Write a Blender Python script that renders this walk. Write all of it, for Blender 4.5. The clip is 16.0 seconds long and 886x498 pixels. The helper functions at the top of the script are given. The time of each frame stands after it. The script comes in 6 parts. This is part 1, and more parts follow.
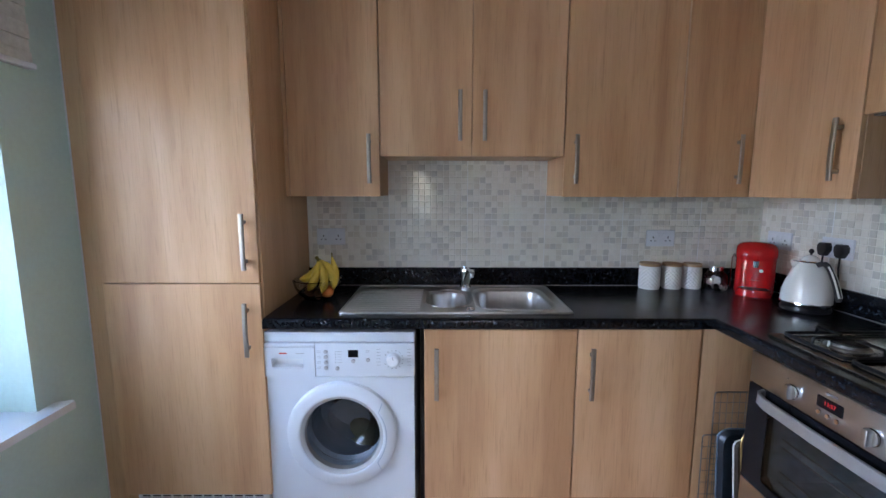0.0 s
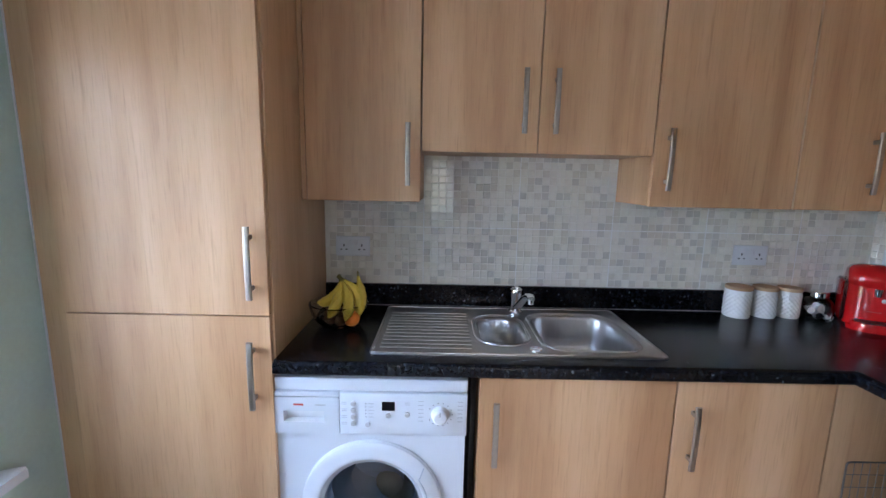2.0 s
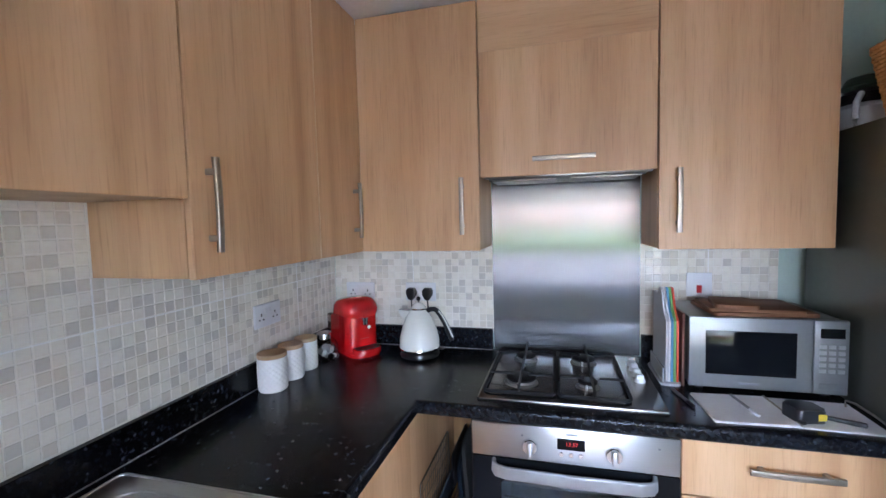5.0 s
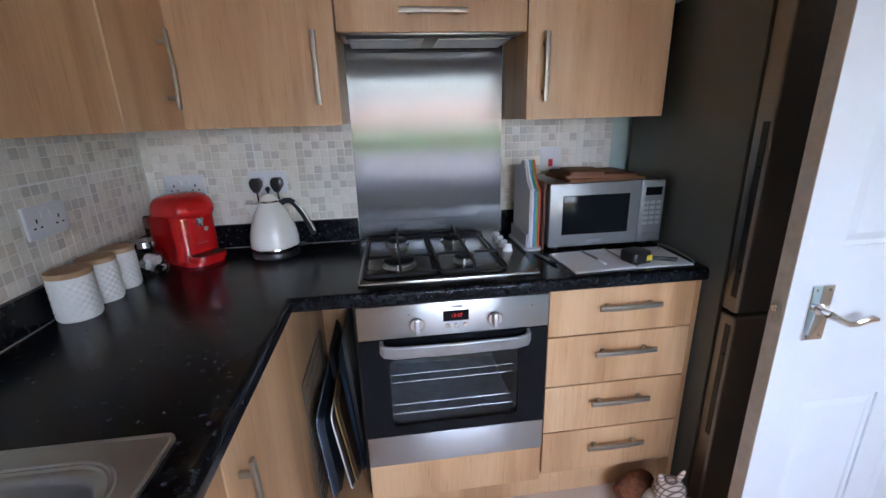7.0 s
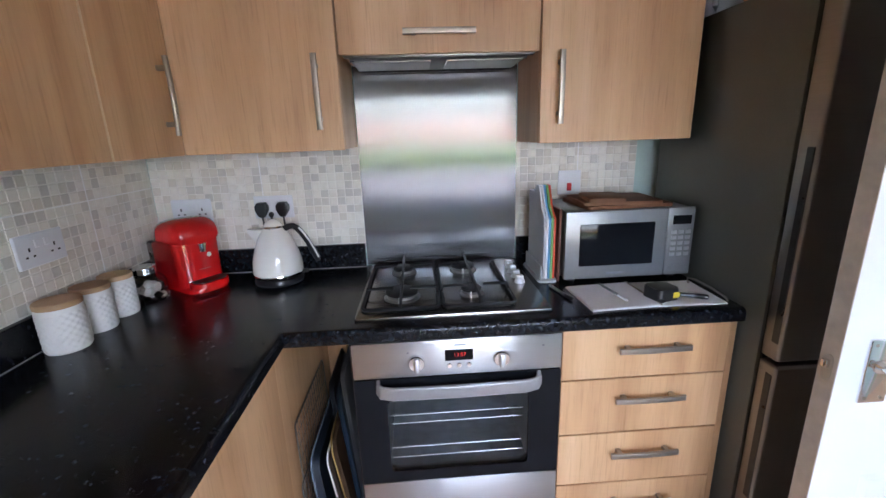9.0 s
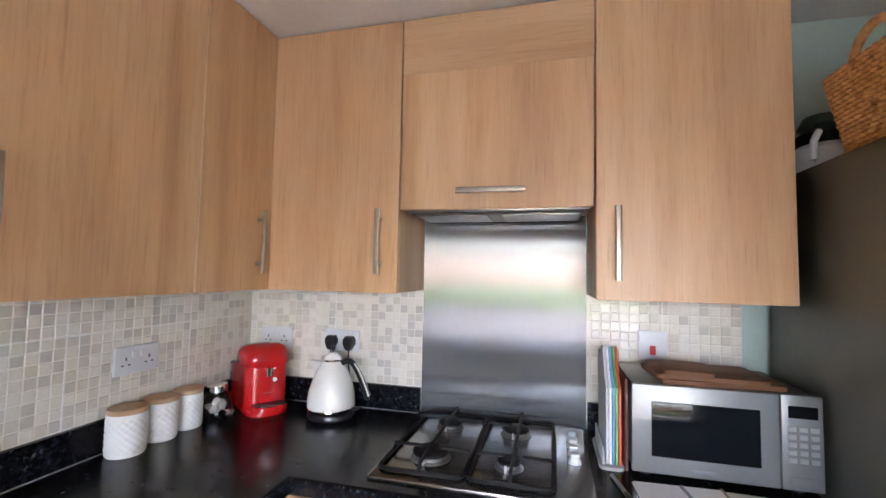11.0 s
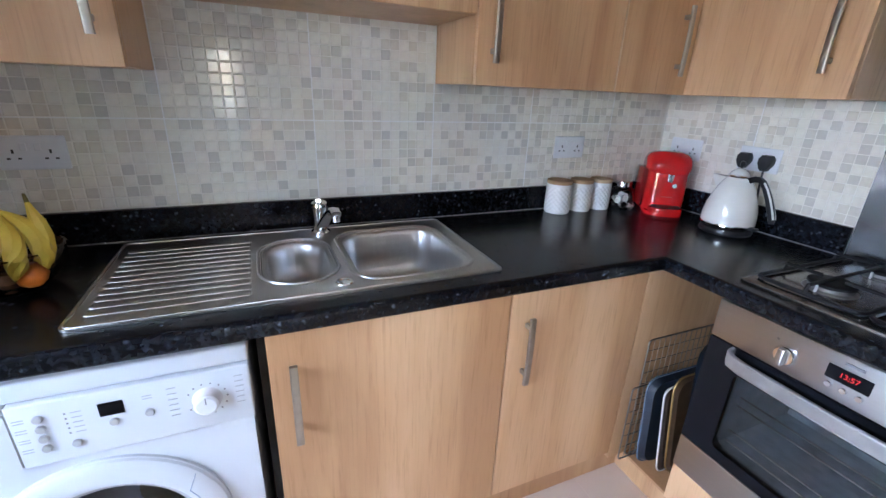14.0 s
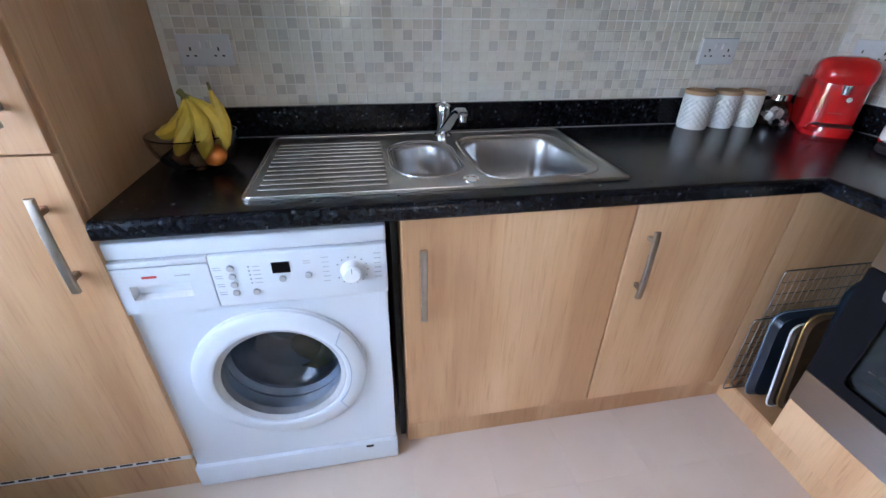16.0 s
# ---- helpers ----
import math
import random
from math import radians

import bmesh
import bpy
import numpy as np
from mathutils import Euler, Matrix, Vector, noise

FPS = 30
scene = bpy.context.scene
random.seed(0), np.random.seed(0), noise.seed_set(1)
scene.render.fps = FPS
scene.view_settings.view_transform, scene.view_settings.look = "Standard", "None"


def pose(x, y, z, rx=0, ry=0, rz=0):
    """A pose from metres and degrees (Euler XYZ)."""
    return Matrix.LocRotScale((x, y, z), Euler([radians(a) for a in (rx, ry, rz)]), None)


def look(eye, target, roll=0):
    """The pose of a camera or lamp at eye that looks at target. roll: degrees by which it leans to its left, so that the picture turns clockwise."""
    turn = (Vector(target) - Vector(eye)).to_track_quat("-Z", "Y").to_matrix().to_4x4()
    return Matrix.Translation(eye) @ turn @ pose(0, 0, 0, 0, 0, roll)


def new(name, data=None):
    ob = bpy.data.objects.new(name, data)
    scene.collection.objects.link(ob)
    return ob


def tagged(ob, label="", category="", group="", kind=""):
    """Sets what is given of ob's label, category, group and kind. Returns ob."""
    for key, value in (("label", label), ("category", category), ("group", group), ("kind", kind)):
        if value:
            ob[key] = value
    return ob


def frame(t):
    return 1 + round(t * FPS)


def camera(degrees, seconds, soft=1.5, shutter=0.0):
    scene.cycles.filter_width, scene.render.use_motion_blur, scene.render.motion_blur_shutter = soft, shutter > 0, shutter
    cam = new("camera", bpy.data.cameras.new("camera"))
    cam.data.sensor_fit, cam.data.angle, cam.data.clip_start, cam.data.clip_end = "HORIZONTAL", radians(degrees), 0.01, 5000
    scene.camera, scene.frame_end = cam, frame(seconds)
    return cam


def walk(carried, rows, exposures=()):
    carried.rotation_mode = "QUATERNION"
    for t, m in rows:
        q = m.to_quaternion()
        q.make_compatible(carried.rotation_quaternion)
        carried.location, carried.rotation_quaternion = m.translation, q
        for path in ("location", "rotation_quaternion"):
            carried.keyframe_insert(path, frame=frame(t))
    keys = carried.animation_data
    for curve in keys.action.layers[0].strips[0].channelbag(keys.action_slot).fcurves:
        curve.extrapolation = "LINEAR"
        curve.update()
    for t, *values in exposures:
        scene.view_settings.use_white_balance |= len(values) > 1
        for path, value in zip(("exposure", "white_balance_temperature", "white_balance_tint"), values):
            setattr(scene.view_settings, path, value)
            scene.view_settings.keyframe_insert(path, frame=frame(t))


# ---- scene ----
cam = camera(92.7, 16.0)
PATH = [
    (0, (0.069, 0.069, 1.401), (0.075, 2.051, 1.131), 0.1),
    (0.5, (0.069, 0.158, 1.373), (0.062, 2.108, 0.928), 0.8),
    (1, (0.094, 0.239, 1.361), (0.029, 2.164, 0.821), 1.5),
    (1.5, (0.05, 0.322, 1.411), (-0.127, 2.254, 0.927), 1.1),
    (2, (-0.126, 0.458, 1.459), (-0.117, 2.432, 1.133), 1.2),
    (2.5, (-0.273, 0.651, 1.442), (0.009, 2.613, 1.177), -0.2),
    (3, (-0.355, 0.842, 1.455), (0.304, 2.713, 1.2), -0.2),
    (3.5, (-0.422, 0.986, 1.465), (0.796, 2.552, 1.214), -1.0),
    (4, (-0.358, 1.1, 1.45), (1.22, 2.302, 1.196), -0.2),
    (4.5, (-0.215, 1.171, 1.476), (1.58, 2.02, 1.232), -0.8),
    (4.7, (-0.175, 1.184, 1.493), (1.693, 1.878, 1.322), -0.6),
    (6.8, (-0.024, 1.341, 1.409), (1.894, 1.112, 0.893), -1.6),
    (7, (-0.016, 1.346, 1.392), (1.879, 1.108, 0.799), -1.6),
    (7.5, (-0.015, 1.353, 1.354), (1.825, 1.114, 0.607), -1.3),
    (8, (-0.015, 1.35, 1.34), (1.804, 1.123, 0.54), -1.2),
    (8.2, (-0.014, 1.349, 1.354), (1.827, 1.117, 0.606), -1.4),
    (10.3, (0.245, 1.058, 1.455), (2.232, 1.263, 1.349), -1.2),
    (10.5, (0.233, 1.048, 1.458), (2.218, 1.287, 1.442), -0.9),
    (11, (0.142, 0.999, 1.445), (2.077, 1.491, 1.561), 1.1),
    (11.5, (0.112, 0.911, 1.444), (1.854, 1.89, 1.518), 3.0),
    (12, (0.103, 0.853, 1.425), (1.458, 2.311, 1.225), 3.9),
    (12.5, (0.069, 0.83, 1.401), (1.17, 2.449, 0.996), 3.7),
    (13, (0.046, 0.826, 1.385), (1.002, 2.499, 0.851), 3.3),
    (13.5, (0.032, 0.83, 1.366), (0.878, 2.529, 0.734), 2.9),
    (14, (0.029, 0.823, 1.359), (0.786, 2.537, 0.658), 2.4),
    (14.5, (0.029, 0.804, 1.348), (0.726, 2.519, 0.592), 2.3),
    (15, (0.014, 0.78, 1.33), (0.618, 2.501, 0.51), 2.5),
    (15.5, (-0.022, 0.771, 1.315), (0.447, 2.487, 0.4), 2.4),
    (16, (-0.066, 0.787, 1.301), (0.259, 2.483, 0.292), 1.0),
]
EXPOSURES = [(0, 5.46, 6050, 20), (1, 5.54, 6000, 20), (1.5, 5.5, 6000, 20), (2, 5.66, 6000, 20), (3.5, 6.18, 5850, 20), (4.3, 6.1, 6000, 21), (7, 5.40, 6450, 22), (8.2, 5.47, 6450, 22),
             (10.5, 6.24, 7100, 25), (11.3, 6.22, 7000, 25), (12.3, 6.2, 6250, 21), (14.5, 5.96, 6150, 20), (16, 5.79, 6050, 19)]
walk(cam, [(t, look(eye, target, roll)) for t, eye, target, roll in PATH], EXPOSURES)


# ---- world and light ----
world = bpy.data.worlds.new("world")
world.use_nodes = True
scene.world = world
wn = world.node_tree
sky = wn.nodes.new("ShaderNodeTexSky")
sky.sky_type, sky.sun_disc = "NISHITA", False
sky.sun_elevation, sky.sun_rotation = radians(38), radians(117)
wn.links.new(sky.outputs[0], wn.nodes["Background"].inputs[0])
wn.nodes["Background"].inputs[1].default_value = 0.075


def lamp(name, kind, energy, m, color=(1, 1, 1), **settings):
    data = bpy.data.lights.new(name, kind)
    data.energy, data.color = energy, color
    if kind == "AREA":
        data.shape, data.size, data.size_y = "RECTANGLE", settings["size"], settings["size_y"]
        data.spread = settings.get("spread", radians(180))
    if kind == "SUN":
        data.angle = settings["angle"]
    ob = new(name, data)
    ob.matrix_world = m
    return ob


lamp("sun", "SUN", 1.2, look((6, -3, 7), (0, 0, 0)), (1.0, 0.96, 0.9), angle=radians(10))
lamp("window_daylight", "AREA", 0.18, look((-1.41, 0.72, 1.42), (1.0, 0.95, -0.1)), (0.80, 0.91, 1.0), size=1.25, size_y=0.55, spread=radians(80))
lamp("side_light_daylight", "AREA", 0.012, look((-0.135, -0.452, 1.35), (-0.135, 1.0, 1.35)), (1.0, 0.89, 0.74), size=0.17, size_y=0.45)
# unseen fill lamp added in the hall, standing in for daylight from there
lamp("hall_ceiling_lamp", "AREA", 0.26, look((0.42, -1.3, 2.27), (0.42, -1.25, 0.0)), (1.0, 0.96, 0.9), size=0.4, size_y=0.4)


# ---- mesh helpers ----
ORIGIN = {}


def thing(name, label, category, loc=(0, 0, 0), group="", kind="", turn=0.0):
    ob = new(name)
    ob.empty_display_size = 0.05
    ob.matrix_world = pose(*loc, 0, 0, turn)
    ORIGIN[ob.name] = Vector(loc)
    return tagged(ob, label, category, group, kind)


def mesh_from(name, bm, material, smooth=True):
    bmesh.ops.recalc_face_normals(bm, faces=bm.faces[:])
    me = bpy.data.meshes.new(name)
    bm.to_mesh(me)
    bm.free()
    me.materials.append(material)
    if smooth:
        me.shade_smooth()
        me.set_sharp_from_angle(angle=radians(35))
    return me


def part(name, bm, material, parent=None, label="", local=False, smooth=True):
    """One mesh object under a thing or a part; the bmesh is in world metres unless local."""
    base = ORIGIN.get(parent.name, Vector()) if parent else Vector()
    if not local:
        bmesh.ops.translate(bm, verts=bm.verts[:], vec=-base)
    ob = new(name, mesh_from(name, bm, material, smooth))
    ob.parent = parent
    ORIGIN[ob.name] = base
    if label:
        ob["label"] = label
    return ob


def piece(name, me, parent, at=(0, 0, 0), turn=(0, 0, 0), label=""):
    """A part on shared mesh data, placed in world metres (for parents that are not turned)."""
    ob = new(name, me)
    base = ORIGIN.get(parent.name, Vector())
    ob.parent = parent
    ob.matrix_basis = pose(*(Vector(at) - base), *turn)
    ORIGIN[ob.name] = Vector(at)
    if label:
        ob["label"] = label
    return ob


def box(x0, x1, y0, y1, z0, z1, bevel=0.0, seg=2, bm=None):
    out = bm or bmesh.new()
    got = bmesh.ops.create_cube(out, size=1.0)
    vs = got["verts"]
    for v in vs:
        v.co = Vector(((x0 + x1) / 2 + v.co.x * (x1 - x0), (y0 + y1) / 2 + v.co.y * (y1 - y0), (z0 + z1) / 2 + v.co.z * (z1 - z0)))
    if bevel:
        edges = list({e for v in vs for e in v.link_edges})
        bmesh.ops.bevel(out, geom=edges, offset=bevel, segments=seg, affect="EDGES", profile=0.5)
    return out


def lathe(profile, seg=32, m=None, bm=None):
    """Turns (radius, height) pairs round z."""
    out = bm or bmesh.new()
    rings = []
    for r, z in profile:
        if r < 1e-5:
            rings.append([out.verts.new((0, 0, z))])
        else:
            rings.append([out.verts.new((r * math.cos(2 * math.pi * k / seg), r * math.sin(2 * math.pi * k / seg), z)) for k in range(seg)])
    for a, b in zip(rings, rings[1:]):
        for k in range(seg):
            j = (k + 1) % seg
            if len(a) == 1 and len(b) == 1:
                continue
            if len(a) == 1:
                out.faces.new((a[0], b[j], b[k]))
            elif len(b) == 1:
                out.faces.new((a[k], a[j], b[0]))
            else:
                out.faces.new((a[k], a[j], b[j], b[k]))
    if m is not None:
        bmesh.ops.transform(out, matrix=m, verts=[v for r in rings for v in r])
    return out


def sweep(points, shape, closed=False, bm=None, caps=True, up=(0, 0, 1), sizes=None):
    """Sweeps a closed 2D shape along points."""
    out = bm or bmesh.new()
    pts = [Vector(p) for p in points]
    n = len(pts)
    rings = []
    side_before = None
    for i, p in enumerate(pts):
        a = pts[i - 1] if (i or closed) else p
        b = pts[(i + 1) % n] if (i < n - 1 or closed) else p
        d = (b - a).normalized()
        side = d.cross(Vector(up))
        if side.length < 1e-3:
            side = side_before or d.orthogonal()
        side = side.normalized()
        if side_before and side.dot(side_before) < 0 and abs(d.dot(Vector(up))) > 0.9:
            side = -side
        side_before = side
        top = side.cross(d).normalized()
        k = sizes[i] if sizes else 1.0
        rings.append([out.verts.new(p + side * (u * k) + top * (v * k)) for u, v in shape])
    m = len(shape)
    for i in range(n if closed else n - 1):
        a, b = rings[i], rings[(i + 1) % n]
        for k in range(m):
            j = (k + 1) % m
            out.faces.new((a[k], a[j], b[j], b[k]))
    if caps and not closed:
        out.faces.new(rings[0][::-1])
        out.faces.new(rings[-1])
    return out


def disc(r, n=8):
    return [(r * math.cos(2 * math.pi * k / n), r * math.sin(2 * math.pi * k / n)) for k in range(n)]


def tube(points, r, n=8, closed=False, bm=None, up=(0, 0, 1), sizes=None):
    return sweep(points, disc(r, n), closed, bm, True, up, sizes)


def rounded(x0, x1, y0, y1, r, n=6):
    """The corner points of a rounded rectangle."""
    pts = []
    for cx, cy, a in ((x1 - r, y1 - r, 0), (x0 + r, y1 - r, 90), (x0 + r, y0 + r, 180), (x1 - r, y0 + r, 270)):
        for k in range(n + 1):
            t = radians(a + 90 * k / n)
            pts.append((cx + r * math.cos(t), cy + r * math.sin(t)))
    return pts


def slab(outline, z0, z1, bevel=0.0, m=None, bm=None, seg=2):
    """An upright prism over an outline."""
    out = bm or bmesh.new()
    low = [out.verts.new((x, y, z0)) for x, y in outline]
    high = [out.verts.new((x, y, z1)) for x, y in outline]
    out.faces.new(low[::-1])
    top = out.faces.new(high)
    for k in range(len(low)):
        j = (k + 1) % len(low)
        out.faces.new((low[k], low[j], high[j], high[k]))
    if bevel:
        got = bmesh.ops.bevel(out, geom=list(top.edges), offset=bevel, segments=seg, affect="EDGES", profile=0.5)
    if m is not None:
        bmesh.ops.transform(out, matrix=m, verts=out.verts[:])
    return out


def plate(outer, holes, z0, z1, m=None):
    """A plate with holes through it."""
    out = bmesh.new()
    loops = []
    for pts in [outer, *holes]:
        loops.append([out.verts.new((x, y, z1)) for x, y in pts])
    edges = [out.edges.new((l[k], l[(k + 1) % len(l)])) for l in loops for k in range(len(l))]
    bmesh.ops.triangle_fill(out, use_beauty=True, use_dissolve=False, edges=edges)
    if z0 != z1:
        for l in loops:
            low = [out.verts.new((v.co.x, v.co.y, z0)) for v in l]
            for k in range(len(l)):
                j = (k + 1) % len(l)
                out.faces.new((l[k], l[j], low[j], low[k]))
    if m is not None:
        bmesh.ops.transform(out, matrix=m, verts=out.verts[:])
    return out


def loft(loops, bm=None, cap_end=True):
    out = bm or bmesh.new()
    rings = [[out.verts.new(p) for p in l] for l in loops]
    for a, b in zip(rings, rings[1:]):
        for k in range(len(a)):
            j = (k + 1) % len(a)
            out.faces.new((a[k], a[j], b[j], b[k]))
    if cap_end:
        out.faces.new(rings[-1])
    return out


def moved(bm, m):
    bmesh.ops.transform(bm, matrix=m, verts=bm.verts[:])
    return bm


def writing(name, words, size, m, material, parent, label=""):
    curve = bpy.data.curves.new(name, "FONT")
    curve.body, curve.size, curve.align_x, curve.align_y, curve.extrude = words, size, "CENTER", "CENTER", 0.0004
    temp = bpy.data.objects.new(name, curve)
    scene.collection.objects.link(temp)
    bpy.context.view_layer.update()
    me = bpy.data.meshes.new_from_object(temp.evaluated_get(bpy.context.evaluated_depsgraph_get()))
    bpy.data.objects.remove(temp)
    me.materials.clear()
    me.materials.append(material)
    ob = new(name, me)
    ob.parent = parent
    base = ORIGIN.get(parent.name, Vector())
    ob.matrix_basis = Matrix.Translation(-base) @ m
    if label:
        ob["label"] = label
    return ob


# ---- materials ----
def material(name):
    mat = bpy.data.materials.new(name)
    mat.use_nodes = True
    nt = mat.node_tree
    return mat, nt, nt.nodes["Principled BSDF"]


def node(nt, kind, **values):
    n = nt.nodes.new(kind)
    for key, value in values.items():
        n.inputs[key].default_value = value
    return n


def ramp(nt, source, stops):
    n = nt.nodes.new("ShaderNodeValToRGB")
    el = n.color_ramp.elements
    while len(el) < len(stops):
        el.new(0.5)
    for e, (at, c) in zip(el, stops):
        e.position, e.color = at, (*c, 1) if len(c) == 3 else c
    nt.links.new(source, n.inputs[0])
    return n


def coords(nt, scale=(1, 1, 1), vary=False):
    tc = nt.nodes.new("ShaderNodeTexCoord")
    mp = nt.nodes.new("ShaderNodeMapping")
    mp.inputs["Scale"].default_value = scale
    nt.links.new(tc.outputs["Object"], mp.inputs["Vector"])
    if vary:
        info = nt.nodes.new("ShaderNodeObjectInfo")
        mul = nt.nodes.new("ShaderNodeVectorMath")
        mul.operation = "SCALE"
        mul.inputs[0].default_value = (17.0, 9.0, 5.0)
        nt.links.new(info.outputs["Random"], mul.inputs["Scale"])
        nt.links.new(mul.outputs[0], mp.inputs["Location"])
    return mp


def noise_tex(nt, vec, scale, detail=4.0, rough=0.55):
    n = node(nt, "ShaderNodeTexNoise", Scale=scale, Detail=detail, Roughness=rough)
    nt.links.new(vec.outputs[0], n.inputs["Vector"])
    return n


def bump(nt, bsdf, height, strength=0.1, distance=0.001):
    b = node(nt, "ShaderNodeBump", Strength=strength, Distance=distance)
    nt.links.new(height, b.inputs["Height"])
    nt.links.new(b.outputs[0], bsdf.inputs["Normal"])


def plain(name, color, rough=0.5, metal=0.0, speck=0.06, scale=30.0, relief=0.03, **extra):
    """A paint, plastic or metal with slight mottling and fine relief."""
    mat, nt, b = material(name)
    vec = coords(nt)
    n = noise_tex(nt, vec, scale)
    lo = tuple(c * (1 - speck) for c in color)
    hi = tuple(min(1, c * (1 + speck)) for c in color)
    r = ramp(nt, n.outputs[0], [(0.3, lo), (0.7, hi)])
    nt.links.new(r.outputs[0], b.inputs["Base Color"])
    n2 = noise_tex(nt, vec, scale * 0.25, 3)
    rr = node(nt, "ShaderNodeMapRange", **{"To Min": max(0.02, rough - 0.06), "To Max": min(1, rough + 0.06)})
    nt.links.new(n2.outputs[0], rr.inputs[0])
    nt.links.new(rr.outputs[0], b.inputs["Roughness"])
    b.inputs["Metallic"].default_value = metal
    for key, value in extra.items():
        b.inputs[key.replace("_", " ")].default_value = value
    if relief:
        bump(nt, b, n.outputs[0], relief)
    return mat


def wood(name, dark, mid, light, rough=0.42, along="z"):
    mat, nt, b = material(name)
    s = {"z": (1, 1, 0.085), "x": (0.085, 1, 1), "y": (1, 0.085, 1)}[along]
    vec = coords(nt, s, vary=True)
    broad = noise_tex(nt, vec, 3.2, 3, 0.5)
    fine = noise_tex(nt, vec, 30.0, 5, 0.6)
    s2 = {"z": (1, 1, 0.045), "x": (0.045, 1, 1), "y": (1, 0.045, 1)}[along]
    pores = noise_tex(nt, coords(nt, s2, vary=True), 190.0, 4, 0.6)
    figure = noise_tex(nt, vec, 2.2, 2, 0.45)
    rings = node(nt, "ShaderNodeMath")
    rings.operation = "MULTIPLY"
    rings.inputs[1].default_value = 48.0
    nt.links.new(figure.outputs[0], rings.inputs[0])
    wavy = node(nt, "ShaderNodeMath")
    wavy.operation = "SINE"
    nt.links.new(rings.outputs[0], wavy.inputs[0])
    mix = node(nt, "ShaderNodeMath")
    mix.operation = "MULTIPLY_ADD"
    mix.inputs[1].default_value = 0.17
    nt.links.new(fine.outputs[0], mix.inputs[0])
    sub = node(nt, "ShaderNodeMath")
    sub.operation = "MULTIPLY"
    sub.inputs[1].default_value = 0.73
    nt.links.new(broad.outputs[0], sub.inputs[0])
    grown = node(nt, "ShaderNodeMath")
    grown.operation = "MULTIPLY_ADD"
    grown.inputs[1].default_value = 0.034
    nt.links.new(wavy.outputs[0], grown.inputs[0])
    nt.links.new(sub.outputs[0], grown.inputs[2])
    nt.links.new(grown.outputs[0], mix.inputs[2])
    r = ramp(nt, mix.outputs[0], [(0.34, dark), (0.455, mid), (0.57, light)])
    pr = ramp(nt, pores.outputs[0], [(0.28, (0.60, 0.52, 0.45)), (0.40, (0.88, 0.85, 0.82)), (0.50, (1, 1, 1))])
    mx = nt.nodes.new("ShaderNodeMix")
    mx.data_type, mx.blend_type = "RGBA", "MULTIPLY"
    mx.inputs["Factor"].default_value = 0.36
    nt.links.new(r.outputs[0], mx.inputs[6])
    nt.links.new(pr.outputs[0], mx.inputs[7])
    s3 = {"z": (1, 1, 0.055), "x": (0.055, 1, 1), "y": (1, 0.055, 1)}[along]
    fleck = noise_tex(nt, coords(nt, s3, vary=True), 95.0, 4, 0.55)
    fr = ramp(nt, fleck.outputs[0], [(0.27, (0.72, 0.64, 0.57)), (0.42, (1, 1, 1))])
    mf = nt.nodes.new("ShaderNodeMix")
    mf.data_type, mf.blend_type = "RGBA", "MULTIPLY"
    mf.inputs["Factor"].default_value = 0.5
    nt.links.new(mx.outputs[2], mf.inputs[6])
    nt.links.new(fr.outputs[0], mf.inputs[7])
    nt.links.new(mf.outputs[2], b.inputs["Base Color"])
    b.inputs["Roughness"].default_value = rough
    bump(nt, b, pores.outputs[0], 0.06, 0.0006)
    return mat


M = {}
M["door_wood"] = wood("oak_laminate", (0.490, 0.269, 0.130), (0.620, 0.367, 0.192), (0.705, 0.448, 0.252))
M["side_wood"] = wood("oak_laminate_panel", (0.455, 0.249, 0.119), (0.575, 0.341, 0.177), (0.655, 0.416, 0.232))
M["rail_wood"] = wood("oak_laminate_level", (0.455, 0.249, 0.119), (0.575, 0.341, 0.177), (0.655, 0.416, 0.232), 0.42, "y")
M["lid_wood"] = wood("bamboo", (0.42, 0.25, 0.13), (0.52, 0.33, 0.18), (0.6, 0.4, 0.23), 0.55, "x")
M["board_wood"] = wood("board_wood", (0.10, 0.04, 0.02), (0.17, 0.075, 0.038), (0.24, 0.115, 0.06), 0.55, "y")
M["board_wood"].node_tree.nodes["Principled BSDF"].inputs["Specular IOR Level"].default_value = 0.15
M["handle"] = plain("satin_nickel", (0.40, 0.36, 0.31), 0.40, 1.0, 0.05, 60)
M["chrome"] = plain("chrome", (0.78, 0.79, 0.80), 0.08, 1.0, 0.02, 40, 0.0)
M["white_enamel"] = plain("white_enamel", (0.63, 0.67, 0.725), 0.3, 0, 0.006, 20, 0.0)
M["white_plastic"] = plain("white_plastic", (0.71, 0.735, 0.77), 0.4, 0, 0.03, 50)
M["grey_plastic"] = plain("grey_plastic", (0.42, 0.43, 0.45), 0.45, 0, 0.05, 60)
M["ink"] = plain("grey_print", (0.22, 0.23, 0.26), 0.6, 0, 0.05, 60, 0)
M["red_ink"] = plain("red_print", (0.5, 0.07, 0.06), 0.6, 0, 0.05, 60, 0)
M["black_plastic"] = plain("black_plastic", (0.012, 0.012, 0.014), 0.3, 0, 0.2, 60)
M["cast_iron"] = plain("black_enamel", (0.008, 0.008, 0.009), 0.5, 0, 0.3, 90, 0.12, Specular_IOR_Level=0.22)
# near-black that puts the shade of gaps, holes and recesses into the colour
M["dark_gap"] = plain("gap_shade_black", (0.03, 0.028, 0.026), 0.8, 0, 0.2, 30)
M["black_glass"] = plain("black_glass", (0.006, 0.007, 0.009), 0.06, 0, 0.1, 10, 0.0, Specular_IOR_Level=0.12)
